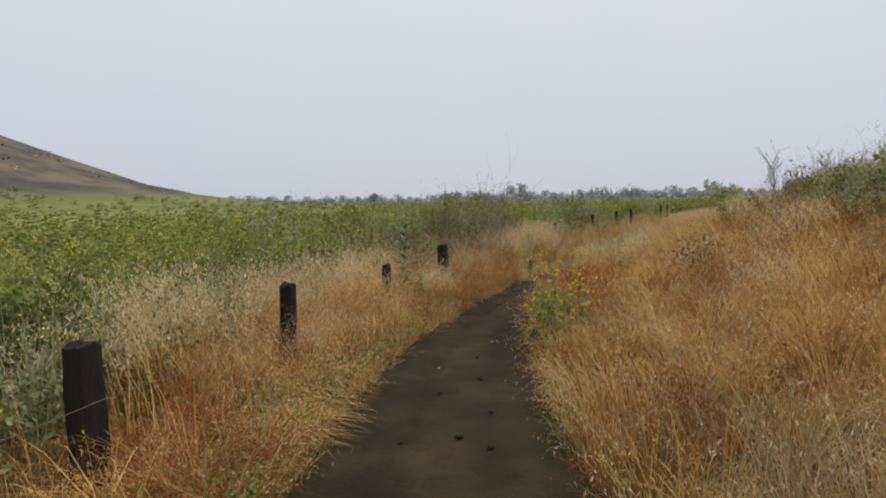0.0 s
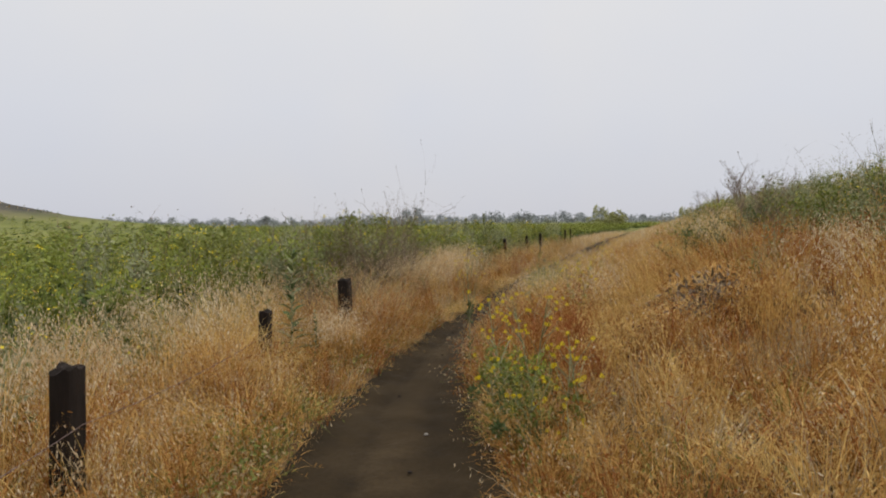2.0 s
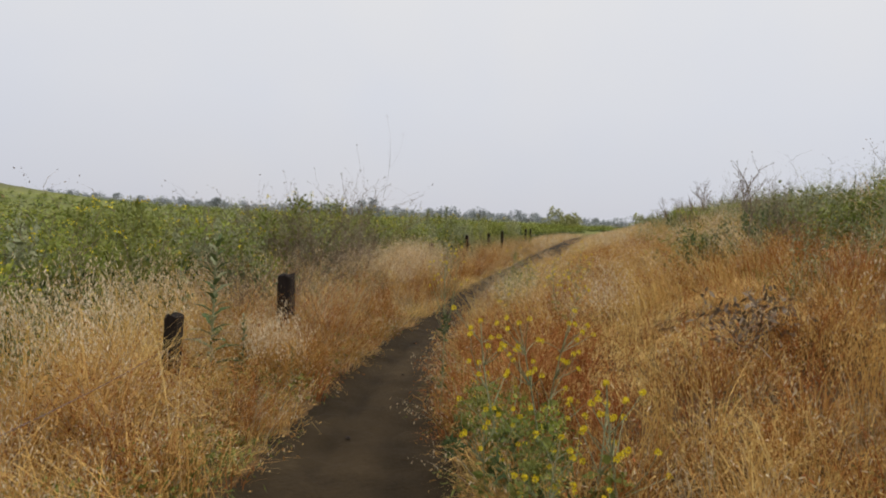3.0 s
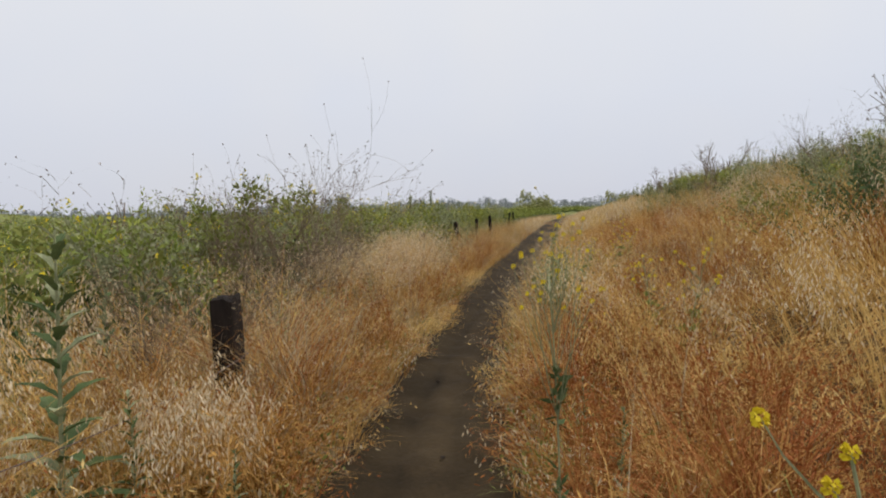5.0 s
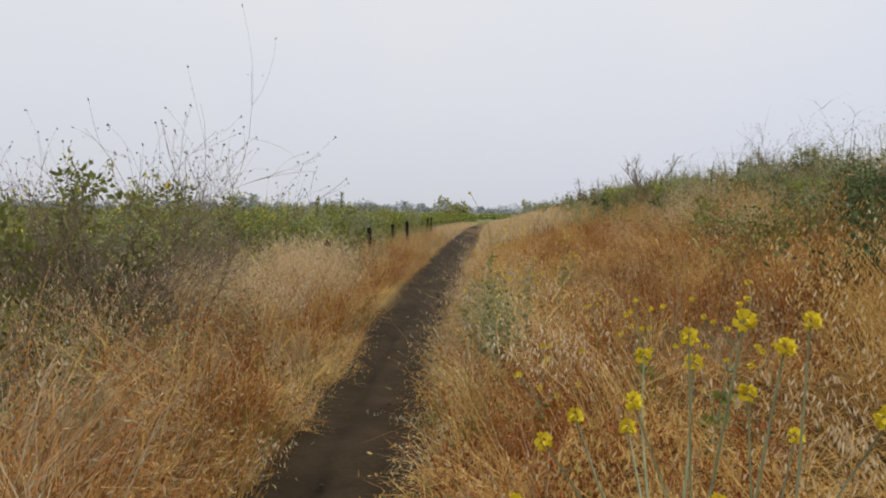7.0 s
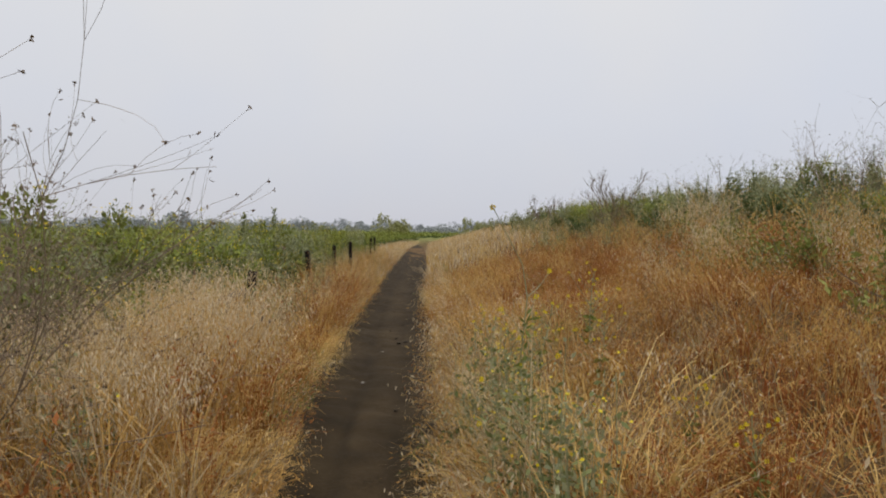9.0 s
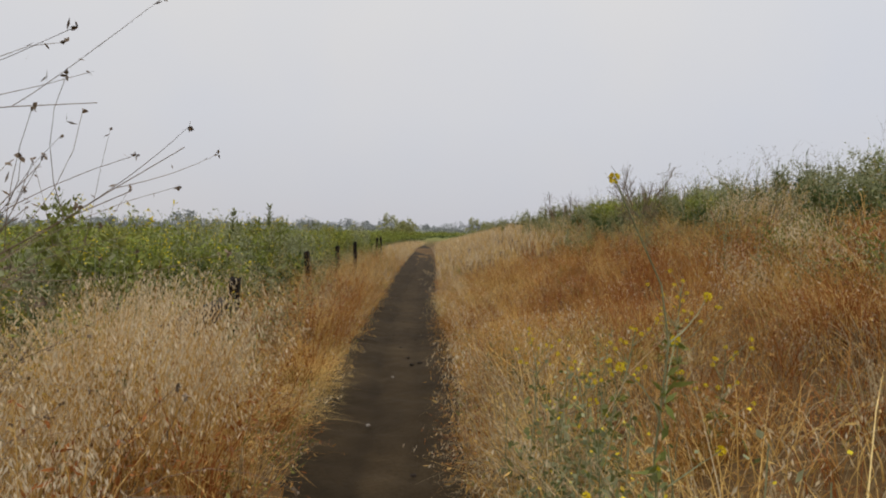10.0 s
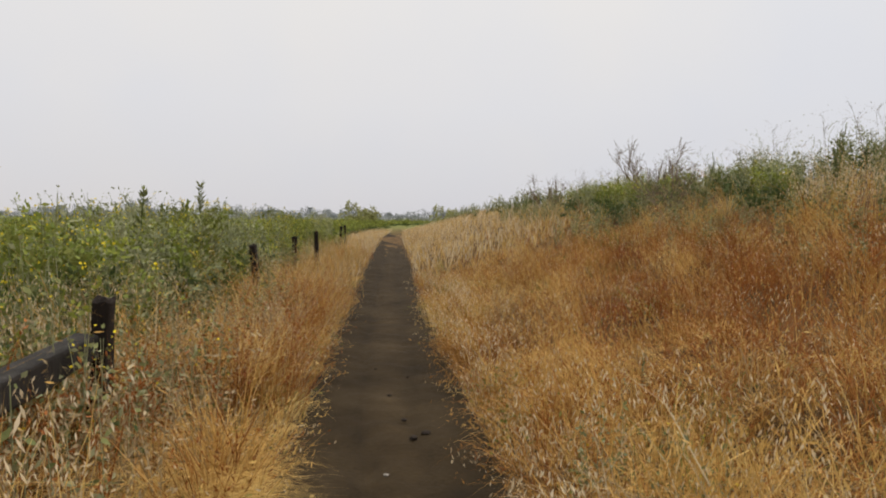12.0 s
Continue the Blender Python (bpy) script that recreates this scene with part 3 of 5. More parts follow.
SPIKES = [spike_weed(1.5, 230, 1.7), spike_weed(1.3), spike_weed(1.1, 120), spike_weed(0.9, 100)]
for x, y, k, yaw, sc in [(4.98, 25.75, 0, 0, 1.13), (4.1, 24.45, 0, 80, 1.06), (4.5, 25.0, 3, 150, 1.0), (8.5, 36.0, 1, 0, 1.1), (2.9, 24.6, 2, 40, 1.0), (6.2, 30.5, 1, 210, 1.0), (4.7, 26.4, 2, 20, 1.0),
                         (0.1, 16.4, 2, 110, 1.0), (0.9, 20.2, 2, 10, 1.0)]:
    plant("spike_weed", x, y, SPIKES[k], yaw, "tall dark green weed with a leafy upright spike", "weed", "tall spiky weeds beside the fence", sc)
sx, sy, sd = scatter(170, 4.9, 8.6, 8, 50)
for i in range(170):
    plant("spike_weed", float(sx[i]), float(sy[i]), SPIKES[int(rng.integers(1, 4))], float(rng.uniform(0, 360)),
          "dark green spiky weed standing on the bank's crest", "weed", "spiky weeds along the bank", float(rng.uniform(0.42, 0.72)))


def leafy_thistle(h):
    """A young thistle: broad pointed leaves in a loose upright rosette."""
    st, lf = Soup([M_SAGE]), Soup([M_DKGREEN, M_SAGE])
    line = bent((0, 0, 0), (0.03, 0.02, h), 0.04, 7)
    tube(st, line, 0.012, 0.004, 0, 5)
    n = 34
    for k in range(n):
        t = k / n
        p = np.array([np.interp(t * 6, np.arange(7), line[:, c]) for c in range(3)])
        a = k * 2.4 + rng.normal() * 0.2
        L = (0.30 - 0.17 * t) * rng.uniform(0.8, 1.15)
        way = np.array([np.cos(a), np.sin(a), 0.35 + 1.1 * t])
        way /= np.linalg.norm(way)
        side = np.cross(way, (0, 0, 1.0))
        side /= np.linalg.norm(side)
        nrm = np.cross(side, way)
        q = np.linspace(0, 1, 7)
        mid = p + np.outer(q * L, way) - np.outer(0.35 * L * q ** 2, (0, 0, 1.0))
        w = np.sin(np.pi * np.clip(q * 0.92 + 0.08, 0, 1)) * 0.13 * L * np.where(np.arange(7) % 2, 1.25, 0.8)
        v = np.concatenate([mid - side * w[:, None] + nrm * w[:, None] * 0.4, mid, mid + side * w[:, None] + nrm * w[:, None] * 0.4])
        f = []
        for i in range(6):
            for b in (0, 7):
                f += [(b + i, b + i + 1, b + i + 8), (b + i, b + i + 8, b + i + 7)]
        lf.add(v[None], np.array(f), int(k % 3 == 0))
    return st.mesh("stem"), lf.mesh("foliage")


THISTLE = leafy_thistle(1.15)
for x, y, yaw, sc in [(-0.28, 11.3, 0, 1.05), (-0.4, 13.0, 130, 0.8), (-0.05, 11.4, 250, 0.45), (0.35, 11.3, 70, 0.3), (1.9, 11.0, 20, 0.35), (2.05, 11.65, 190, 0.3), (1.75, 10.75, 90, 0.28),
                      (1.6, 18.9, 60, 0.6), (2.3, 22.0, 150, 0.8), (6.3, 19.3, 20, 0.25), (5.9, 18.5, 60, 0.22)]:
    plant("thistle", x, y, THISTLE, yaw, "green thistle with long toothed drooping leaves", "thistle", "thistles in the dry grass", sc)


def dead_bush(h, wide, limbs=6, thick=0.010, forks=(4, 4, 3)):
    """A dead mustard skeleton: long thin forking grey-brown branches tipped with dry heads."""
    out = []

    def grow(br, p, way, L, r, depth):
        q = p + way * L
        pts = bent(p, q, 0.12, 5)
        tube(br, pts, r, r * 0.6, 0, 4 if depth < 2 else 3)
        if depth >= 3:
            slivers(br, np.repeat(q[None], 5, 0), rng.normal(size=(5, 3)), 0.011, 0.008, 0)
            t = rng.uniform(0.3, 1, 2)[:, None]
            slivers(br, p + (q - p) * t, rng.normal(size=(2, 3)) + way, 0.02, 0.004, 0)
            return
        for k in range(forks[depth]):
            t = rng.uniform(0.3, 1.0)
            w = way + rng.normal(size=3) * (0.42, 0.5, 0.6)[depth] + np.array([0, 0, 0.12])
            w /= np.linalg.norm(w)
            grow(br, pts[min(int(t * 4), 4)], w, L * rng.uniform(0.42, 0.85), r * 0.62, depth + 1)

    for k in range(limbs):
        br = Soup([M_TWIG])
        a = k * 2 * np.pi / limbs + rng.normal() * 0.3
        w = np.array([np.cos(a) * wide, np.sin(a) * wide, 1.0])
        w /= np.linalg.norm(w)
        grow(br, np.array([0, 0, 0.0]), w, h * rng.uniform(0.4, 0.52), thick, 0)
        out.append(br)
    top = float(np.percentile(np.concatenate([np.concatenate(s.v) for s in out])[:, 2], 97.5))
    for s in out:
        s.v = [v * np.array([h / top * 0.85, h / top * 0.85, h / top]) for v in s.v]
    return [s.mesh("branch") for s in out]


DEAD = [dead_bush(2.0, 1.0, 10, 0.0036, (5, 4, 4)), dead_bush(1.7, 0.75, 8, 0.0040), dead_bush(1.35, 0.75, 4, 0.012), dead_bush(1.25, 0.06, 1, 0.008)]
for x, y, k, yaw, sc in [(0.8, 16.0, 0, 180, 0.9), (0.7, 15.7, 1, 80, 0.95), (5.8, 13.0, 3, 0, 1.0), (1.3, 17.2, 1, 250, 0.75), (0.5, 15.5, 1, 70, 0.85), (15.7, 27.9, 2, 0, 1.1), (4.6, 26.3, 2, 200, 0.95), (0.0, 12.9, 1, 140, 0.7), (-0.6, 16.6, 2, 100, 1.1), (1.0, 17.8, 1, 200, 0.95),
                         (5.9, 12.6, 1, 0, 0.5), (12.5, 24.5, 2, 120, 0.8), (18.5, 35.0, 2, 220, 1.0), (9.0, 16.8, 1, 290, 0.7), (6.7, 10.5, 1, 160, 0.7)]:
    plant("dead_mustard_bush", x, y, DEAD[k], yaw, "leafless dead mustard skeleton of thin grey-brown branches", "dead bush", "dead mustard skeletons", sc)


def shrub(h, wide, mats, n=900, flat=0.7):
    """A low leafy shrub: stems and many small leaves with an uneven outline."""
    st, lf = Soup([M_TWIG]), Soup(mats)
    tips = []
    for k in range(26):
        a, e = rng.uniform(0, 2 * np.pi), rng.uniform(0.25, 1.4)
        q = np.array([np.cos(a) * np.cos(e) * wide, np.sin(a) * np.cos(e) * wide, np.sin(e) * h]) * rng.uniform(0.6, 1.05)
        line = bent((0, 0, 0), q, 0.15, 5)
        tube(st, line, 0.008, 0.002, 0, 3)
        tips.append(line)
    tips = np.array(tips)
    i, t = rng.integers(0, 26, n), rng.uniform(0.35, 1.05, n)
    at = tips[i, 0] + (tips[i, -1] - tips[i, 0]) * t[:, None] + rng.normal(size=(n, 3)) * 0.07
    slivers(lf, at, rng.normal(size=(n, 3)) + np.array([0, 0, 0.5]), rng.uniform(0.04, 0.09, n), rng.uniform(0.02, 0.035, n), 0)
    return st.mesh("branchwork"), lf.mesh("foliage")


SHRUBS = [shrub(0.75, 0.9, [M_DKGREEN], 1100), shrub(0.7, 0.9, [M_GREEN], 1000), shrub(0.42, 0.5, [M_TWIG, M_GREY], 420)]
for x, y, k, yaw, sc in [(5.3, 13.0, 0, 0, 0.9), (6.3, 12.2, 1, 90, 1.1), (6.1, 14.6, 1, 200, 0.9), (7.0, 14.4, 0, 20, 0.8), (7.6, 16.6, 1, 140, 0.9), (3.35, 9.7, 2, 0, 1.0), (8.8, 18.4, 1, 60, 0.8)]:
    plant("shrub", x, y, SHRUBS[k], yaw, "low tangled dark green shrub on the grassy bank", "shrub", "shrubs on the bank", sc)


def mustard_bush(h, wide, lumps, low, mid, top, heads, tall=1):
    """A bushy mustard: fanning stems, broad dark leaves below, sprays of smaller paler leaves above, flowers on top."""
    st, lf, fl = Soup([M_SAGE]), Soup([low, mid, top]), Soup([M_YELLOW])
    for k in range(lumps):
        a, e = k * 2.4 + rng.normal() * 0.3, (k + 0.5) / lumps
        r = wide * rng.uniform(0.35, 1.0) * (1.05 - 0.6 * e ** 2)
        q = np.array([np.cos(a) * r, np.sin(a) * r, h * (0.16 + 0.72 * e) * rng.uniform(0.88, 1.1)])
        tube(st, bent((np.cos(a) * r * 0.4, np.sin(a) * r * 0.4, 0), q, 0.07, 4), 0.007, 0.0025, 0, 3)
        n = 34
        ball = rng.normal(size=(n, 3))
        ball /= np.linalg.norm(ball, axis=1, keepdims=True)
        size = rng.uniform(0.10, 0.17)
        at = q + ball * (size * rng.uniform(0.3, 1.0, n))[:, None] * (1, 1, 0.8)
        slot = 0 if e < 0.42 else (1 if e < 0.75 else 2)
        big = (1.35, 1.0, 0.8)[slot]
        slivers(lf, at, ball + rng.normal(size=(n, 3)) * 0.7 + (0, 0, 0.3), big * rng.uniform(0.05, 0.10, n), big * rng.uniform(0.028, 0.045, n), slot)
        # open sprays above the leaves
        if e > 0.5:
            for j in range(3):
                p = q + rng.normal(size=3) * (0.09, 0.09, 0.03)
                t = p + rng.normal(size=3) * (0.08, 0.08, 0.04) + (0, 0, h * 0.16 * tall)
                tube(st, np.array([p, t]), 0.002, 0.001, 0, 3)
                u = rng.uniform(0.2, 1, 9)[:, None]
                slivers(lf, p + (t - p) * u + rng.normal(size=(9, 3)) * 0.015, rng.normal(size=(9, 3)) + (0, 0, 0.6), rng.uniform(0.02, 0.05, 9), 0.014, 2)
                if heads and j == 0:
                    slivers(fl, np.repeat(t[None], 6, 0) + rng.normal(size=(6, 3)) * 0.018, rng.normal(size=(6, 3)) + (0, 0, 0.4), 0.022, 0.017, 0)
    return [q.mesh(name) for q, name in ((st, "stem"), (lf, "foliage"), (fl, "blossom")) if q.n]


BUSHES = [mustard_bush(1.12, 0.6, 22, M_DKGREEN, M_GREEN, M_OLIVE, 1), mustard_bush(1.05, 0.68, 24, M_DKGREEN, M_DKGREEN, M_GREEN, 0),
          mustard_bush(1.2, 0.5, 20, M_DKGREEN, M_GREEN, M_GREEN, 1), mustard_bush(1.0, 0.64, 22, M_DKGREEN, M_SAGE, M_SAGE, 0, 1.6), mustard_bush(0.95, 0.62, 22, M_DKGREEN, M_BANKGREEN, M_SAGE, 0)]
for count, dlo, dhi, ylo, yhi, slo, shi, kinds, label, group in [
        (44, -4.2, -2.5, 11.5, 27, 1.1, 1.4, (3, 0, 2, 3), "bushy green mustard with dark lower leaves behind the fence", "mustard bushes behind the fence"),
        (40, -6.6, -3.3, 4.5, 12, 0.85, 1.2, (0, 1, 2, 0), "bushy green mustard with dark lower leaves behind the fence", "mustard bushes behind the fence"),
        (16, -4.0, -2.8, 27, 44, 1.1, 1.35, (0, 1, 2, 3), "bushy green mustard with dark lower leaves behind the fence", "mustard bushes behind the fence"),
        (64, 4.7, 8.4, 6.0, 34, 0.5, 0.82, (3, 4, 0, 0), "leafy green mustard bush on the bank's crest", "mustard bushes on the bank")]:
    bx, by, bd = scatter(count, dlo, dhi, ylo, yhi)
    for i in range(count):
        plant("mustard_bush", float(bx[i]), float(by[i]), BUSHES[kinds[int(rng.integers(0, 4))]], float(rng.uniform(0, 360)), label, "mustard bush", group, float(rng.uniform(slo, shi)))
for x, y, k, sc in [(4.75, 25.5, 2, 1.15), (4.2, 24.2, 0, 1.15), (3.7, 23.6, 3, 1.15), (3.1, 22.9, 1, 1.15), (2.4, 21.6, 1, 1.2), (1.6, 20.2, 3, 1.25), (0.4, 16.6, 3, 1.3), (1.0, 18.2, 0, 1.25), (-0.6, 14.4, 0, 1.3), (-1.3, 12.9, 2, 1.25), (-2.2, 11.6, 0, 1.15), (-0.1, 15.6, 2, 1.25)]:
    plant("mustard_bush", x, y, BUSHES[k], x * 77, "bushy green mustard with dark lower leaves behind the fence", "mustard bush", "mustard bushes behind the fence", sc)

for x, y, k, sc in [(1.36, 8.5, 2, 0.42), (1.5, 8.95, 0, 0.5), (1.42, 9.5, 2, 0.45), (1.5, 10.0, 0, 0.32), (3.75, 15.9, 3, 0.42)]:
    plant("mustard_bush", x, y, BUSHES[k], x * 77, "low leafy yellow-green mustard at the path's edge", "mustard bush", "mustard bushes at the path's edge", sc)

# ---- clods on the path ----
def clod_mesh(seed, mat):
    bm = bmesh.new()
    bmesh.ops.create_icosphere(bm, subdivisions=2, radius=1)
    for v in bm.verts:
        v.co *= 1 + 0.35 * noise.noise(v.co * 1.7 + Vector((seed, 0, 0)))
        v.co.z *= 0.5
    me = bpy.data.meshes.new("earth_clod")
    bm.to_mesh(me)
    bm.free()
    me.materials.append(mat)
    return me


CLODS = [clod_mesh(3, M_CLOD), clod_mesh(9, M_CLOD), clod_mesh(15, M_PEBBLE)]
for x, d, r, k in [(20.35, 0.12, 0.022, 0), (20.95, 0.02, 0.018, 1), (20.0, 0.17, 0.028, 0), (20.05, 0.26, 0.03, 1), (19.55, -0.02, 0.014, 2), (21.4, 0.2, 0.014, 0), (21.8, -0.1, 0.014, 1),
                   (7.6, 0.2, 0.03, 0), (7.2, -0.1, 0.02, 1), (6.7, 0.32, 0.022, 1), (6.2, 0.1, 0.03, 0), (6.0, 0.3, 0.026, 1), (6.1, -0.28, 0.018, 1), (8.4, 0.12, 0.016, 0), (8.0, -0.2, 0.014, 2),
                   (9.1, 0.2, 0.016, 2), (10.2, -0.1, 0.016, 1), (11.9, 0.1, 0.014, 1), (13.4, -0.1, 0.016, 0), (14.6, 0.08, 0.014, 1), (17.2, 0.2, 0.018, 0), (18.2, -0.15, 0.016, 2)]:
    ob = new("earth_clod", CLODS[k])
    ob.matrix_world = pose(float(centre(x)) + d, x, -0.014, 0, 0, x * 97 % 360) @ Matrix.Scale(r, 4)
    tagged(ob, "small dark clod of earth on the trodden path", "clod", "clods on the path")

# ---- far trees ----
def tree_meshes(h, wide, leaf, n=330, low=0.25):
    tr, cr = Soup([M_BARK]), Soup([leaf])
    line = bent((0, 0, 0), (0, 0, h * 0.7), 0.04, 6)
    tube(tr, line, h * 0.03, h * 0.012, 0, 6)
    lumps = []
    for k in range(11):
        a, e = rng.uniform(0, 2 * np.pi), rng.uniform(low, 0.92)
        reach = wide * math.sin(math.pi * min(e * 0.85 + 0.12, 1)) * rng.uniform(0.35, 0.95)
        q = np.array([np.cos(a) * reach, np.sin(a) * reach, e * h])
        tube(tr, bent((0, 0, max(e - 0.3, 0.08) * h), q, 0.1, 4), h * 0.011, h * 0.004, 0, 4)
        lumps.append((q, rng.uniform(0.16, 0.3) * wide + 0.06 * h))
    i = rng.integers(0, 11, n)
    c = np.array([q for q, _ in lumps])[i]
    r = np.array([q for _, q in lumps])[i]
    u = rng.normal(size=(n, 3))
    u /= np.linalg.norm(u, axis=1, keepdims=True)
    at = c + u * (r * rng.uniform(0.3, 1.0, n) ** 0.5)[:, None]
    slivers(cr, at, rng.normal(size=(n, 3)) + u, rng.uniform(0.08, 0.2, n) * h, rng.uniform(0.05, 0.1, n) * h, 0)
    return tr.mesh("trunk"), cr.mesh("crown")


# crowns take the leaf colour that already holds the haze
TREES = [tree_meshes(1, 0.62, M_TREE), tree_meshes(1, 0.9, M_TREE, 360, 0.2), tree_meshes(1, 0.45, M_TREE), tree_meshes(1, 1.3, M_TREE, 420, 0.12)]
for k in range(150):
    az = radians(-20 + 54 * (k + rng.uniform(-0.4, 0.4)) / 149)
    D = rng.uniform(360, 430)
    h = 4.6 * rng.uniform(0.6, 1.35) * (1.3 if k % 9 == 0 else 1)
    plant("tree", float(0.3 + D * np.sin(az)), float(2 + D * np.cos(az)), TREES[k % 4], float(rng.uniform(0, 360)), "distant windbreak tree with haze in its pale grey leaf colour", "tree", "far tree line", h)
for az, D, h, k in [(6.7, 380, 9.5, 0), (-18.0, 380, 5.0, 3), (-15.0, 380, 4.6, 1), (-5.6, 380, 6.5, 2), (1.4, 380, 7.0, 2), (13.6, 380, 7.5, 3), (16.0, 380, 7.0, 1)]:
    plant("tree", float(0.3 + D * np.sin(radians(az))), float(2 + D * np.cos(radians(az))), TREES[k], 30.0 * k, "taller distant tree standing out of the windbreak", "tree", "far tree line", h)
ROUND = tree_meshes(1, 0.85, M_BUSH, 900, 0.12)
for x, y, h in [(60.6, 148, 4.6), (63.5, 150, 3.6), (71, 130, 3.6), (76, 134, 3.0)]:
    plant("bush", x, y, ROUND, x, "rounded olive-green bush at the end of the path", "bush", "bushes at the path's end", h)

# ---- grass and weeds, too many to count ----
# rust-coloured thatch close to the path
soup = Soup([M_THATCH, M_STRAW, M_RED, M_GREY, M_GREEN, M_OAT])


def tone(x, y, n):
    """Which dry plant grows here: patches of rust, straw and russet, a little grey and green."""
    d = beside(x, y)
    kind = wob(x, y, 0.9, 6) + 0.7 * wob(x, y, 2.9, 2) + rng.normal(size=n) * 0.25
    kind = kind - 0.4 * ((y > 13) & (y < 17.5) & (d < 1.0)) + 0.15 * ((y > 14) & (d > 1.0)) + 0.35 * ((y > 17.5) & (d > 1.5)) + 0.25 * ((y < 8) & (d < 0))
    m = np.where(kind > 0.55, 2, np.where(kind < -0.3, 1, 0))
    grey = np.where((y > 12) & (y < 18), 0.22, 0.08)
    pick = rng.random(n)
    return np.where(pick < grey, 3, np.where(pick > 0.955, 4, m))


for dlo, dhi, ylo, yhi, n in [(-3.2, -0.3, 2.5, 30, 18000), (0.3, 3.2, 2.5, 30, 21000), (3.0, 5.6, 4, 32, 7000)]:
    x, y, d = scatter(n, dlo, dhi, ylo, yhi)
    edge = abs(d) - halfwidth(y) * (1.0 + 0.16 * wob(x, y, 4) + 0.1 * wob(x, y, 11, 2))
    keep = edge > 0.0
    x, y, d, edge = x[keep], y[keep], d[keep], edge[keep]
    n = len(x)
    h = (0.08 + 0.17 * np.clip(edge / 0.6, 0, 1)) * rng.uniform(0.5, 1.3, n) * (0.8 + 0.4 * wob(x, y, 2.1, 3))
    mats = tone(x, y, n)
    mats = np.where((rng.random(n) < 0.10) & (edge < 0.4), 4, mats)
    base = on_ground(x, y)
    az = rng.uniform(0, 2 * np.pi, n)
    az = np.where((edge < 0.2) & (rng.random(n) < 0.6), np.where(d > 0, np.pi, 0) + rng.normal(size=n) * 0.7, az)
    for k in range(5):
        q = mats == k
        if q.any():
            blades(soup, base[q], h[q], h[q] * rng.uniform(0.4, 2.2, q.sum()), az[q], rng.uniform(0.005, 0.011, q.sum()), k, 3, rng.uniform(0, 0.5, q.sum()))


def by_the_rail(x, y):
    """The low grass on the near side of the rail."""
    off = (x - 2.42) - 0.4 * (y - 18.2)
    return (y > 19.0) & (y < 20.7) & (off > -0.15) & (off < 0.75)


def lodged_here(x, y):
    """Where the grass lies flat on the bank."""
    thistle_gap = (x + 0.15) ** 2 + (y - 11.1) ** 2 < 0.36
    return (((x - 3.3) / 1.2) ** 2 + ((y - 11.3) / 1.5) ** 2 < 1) | thistle_gap


def tufts(n, per, dlo, dhi, ylo, yhi, h0, mats=None, gap=-0.35, over=0.0, width=0.006):
    """Clumps: blades that fan out of one foot, all combed roughly one way."""
    x, y, d = scatter(n, dlo, dhi, ylo, yhi)
    keep = (wob(x, y, 3.4, 4) + 0.6 * wob(x, y, 7.5, 9) + rng.normal(size=n) * 0.3 > gap) & (abs(d) > halfwidth(y) + 0.03 + 0.4 * max(h0 - 0.35, 0)) & ~lodged_here(x, y) & ~(by_the_rail(x, y) & (h0 > 0.5))
    x, y, d = x[keep], y[keep], d[keep]
    n = len(x)
    m = tone(x, y, n) if mats is None else np.full(n, mats)
    comb = np.where(d > 0, 2.9, 0.2) if over else 2.5 + 2.5 * wob(x, y, 1.7, 8)
    size = rng.uniform(0.6, 1.25, n) * (1.06 + 0.55 * wob(x, y, 3.4, 4))
    for k in range(5):
        q = np.repeat(m == k, per)
        if not q.any():
            continue
        X, Y, D = np.repeat(x, per)[q], np.repeat(y, per)[q], np.repeat(d, per)[q]
        S, C = np.repeat(size, per)[q], np.repeat(comb, per)[q]
        c = len(X)
        az = C + rng.normal(size=c) * 1.3
        rad = np.abs(rng.normal(size=c)) * 0.06
        base = on_ground(X + np.cos(az) * rad, Y + np.sin(az) * rad)
        h = h0 * S * rng.uniform(0.4, 1.1, c)
        down = rng.random(c) < 0.35
        lean = h * (rng.uniform(0.25, 1.2, c) + over + 0.7 * down)
        # little hangs far over the trodden earth
        room = abs(D) - halfwidth(Y) + 0.10 + 0.12 * rng.random(c)
        lean = np.where(np.cos(az) * np.sign(D) < 0.25, np.minimum(lean, room), lean)
        pos = blades(soup, base, h * np.where(down, 0.55, 1.0), lean, az, rng.uniform(0.7, 1.4, c) * width, k, 3, rng.uniform(0.1, 0.85, c) + over * 0.3)
        # dry husks and curled leaf ends along the upper half
        u = rng.uniform(0.1, 1.0, c)[:, None]
        at = pos[:, 2] * (1 - u) + pos[:, 3] * u
        slivers(soup, at, rng.normal(size=(c, 3)) + np.array([0, 0, -0.2]), rng.uniform(0.018, 0.045, c), rng.uniform(0.8, 1.5, c) * width, k)


tufts(560, 15, -2.4, -0.55, 3, 12, 0.56, gap=-0.1)
tufts(260, 17, -1.25, -0.45, 3.5, 12, 0.18, 4, -0.6)
tufts(260, 17, -1.7, -0.6, 3.2, 6.8, 0.40, 2, -0.6)
tufts(120, 17, 0.45, 1.0, 4, 12, 0.20, 4, -0.3)
tufts(360, 17, -2.2, -0.55, 11.5, 26, 0.80)
tufts(200, 15, -2.2, -0.7, 11.5, 26, 0.86, 1)
tufts(200, 15, -2.3, -0.6, 11.5, 22, 0.80, 3)
tufts(850, 14, 0.55, 3.0, 3, 26, 0.46, gap=-0.05)
tufts(420, 13, 2.8, 6.0, 5, 34, 0.50, gap=-0.05, width=0.009)
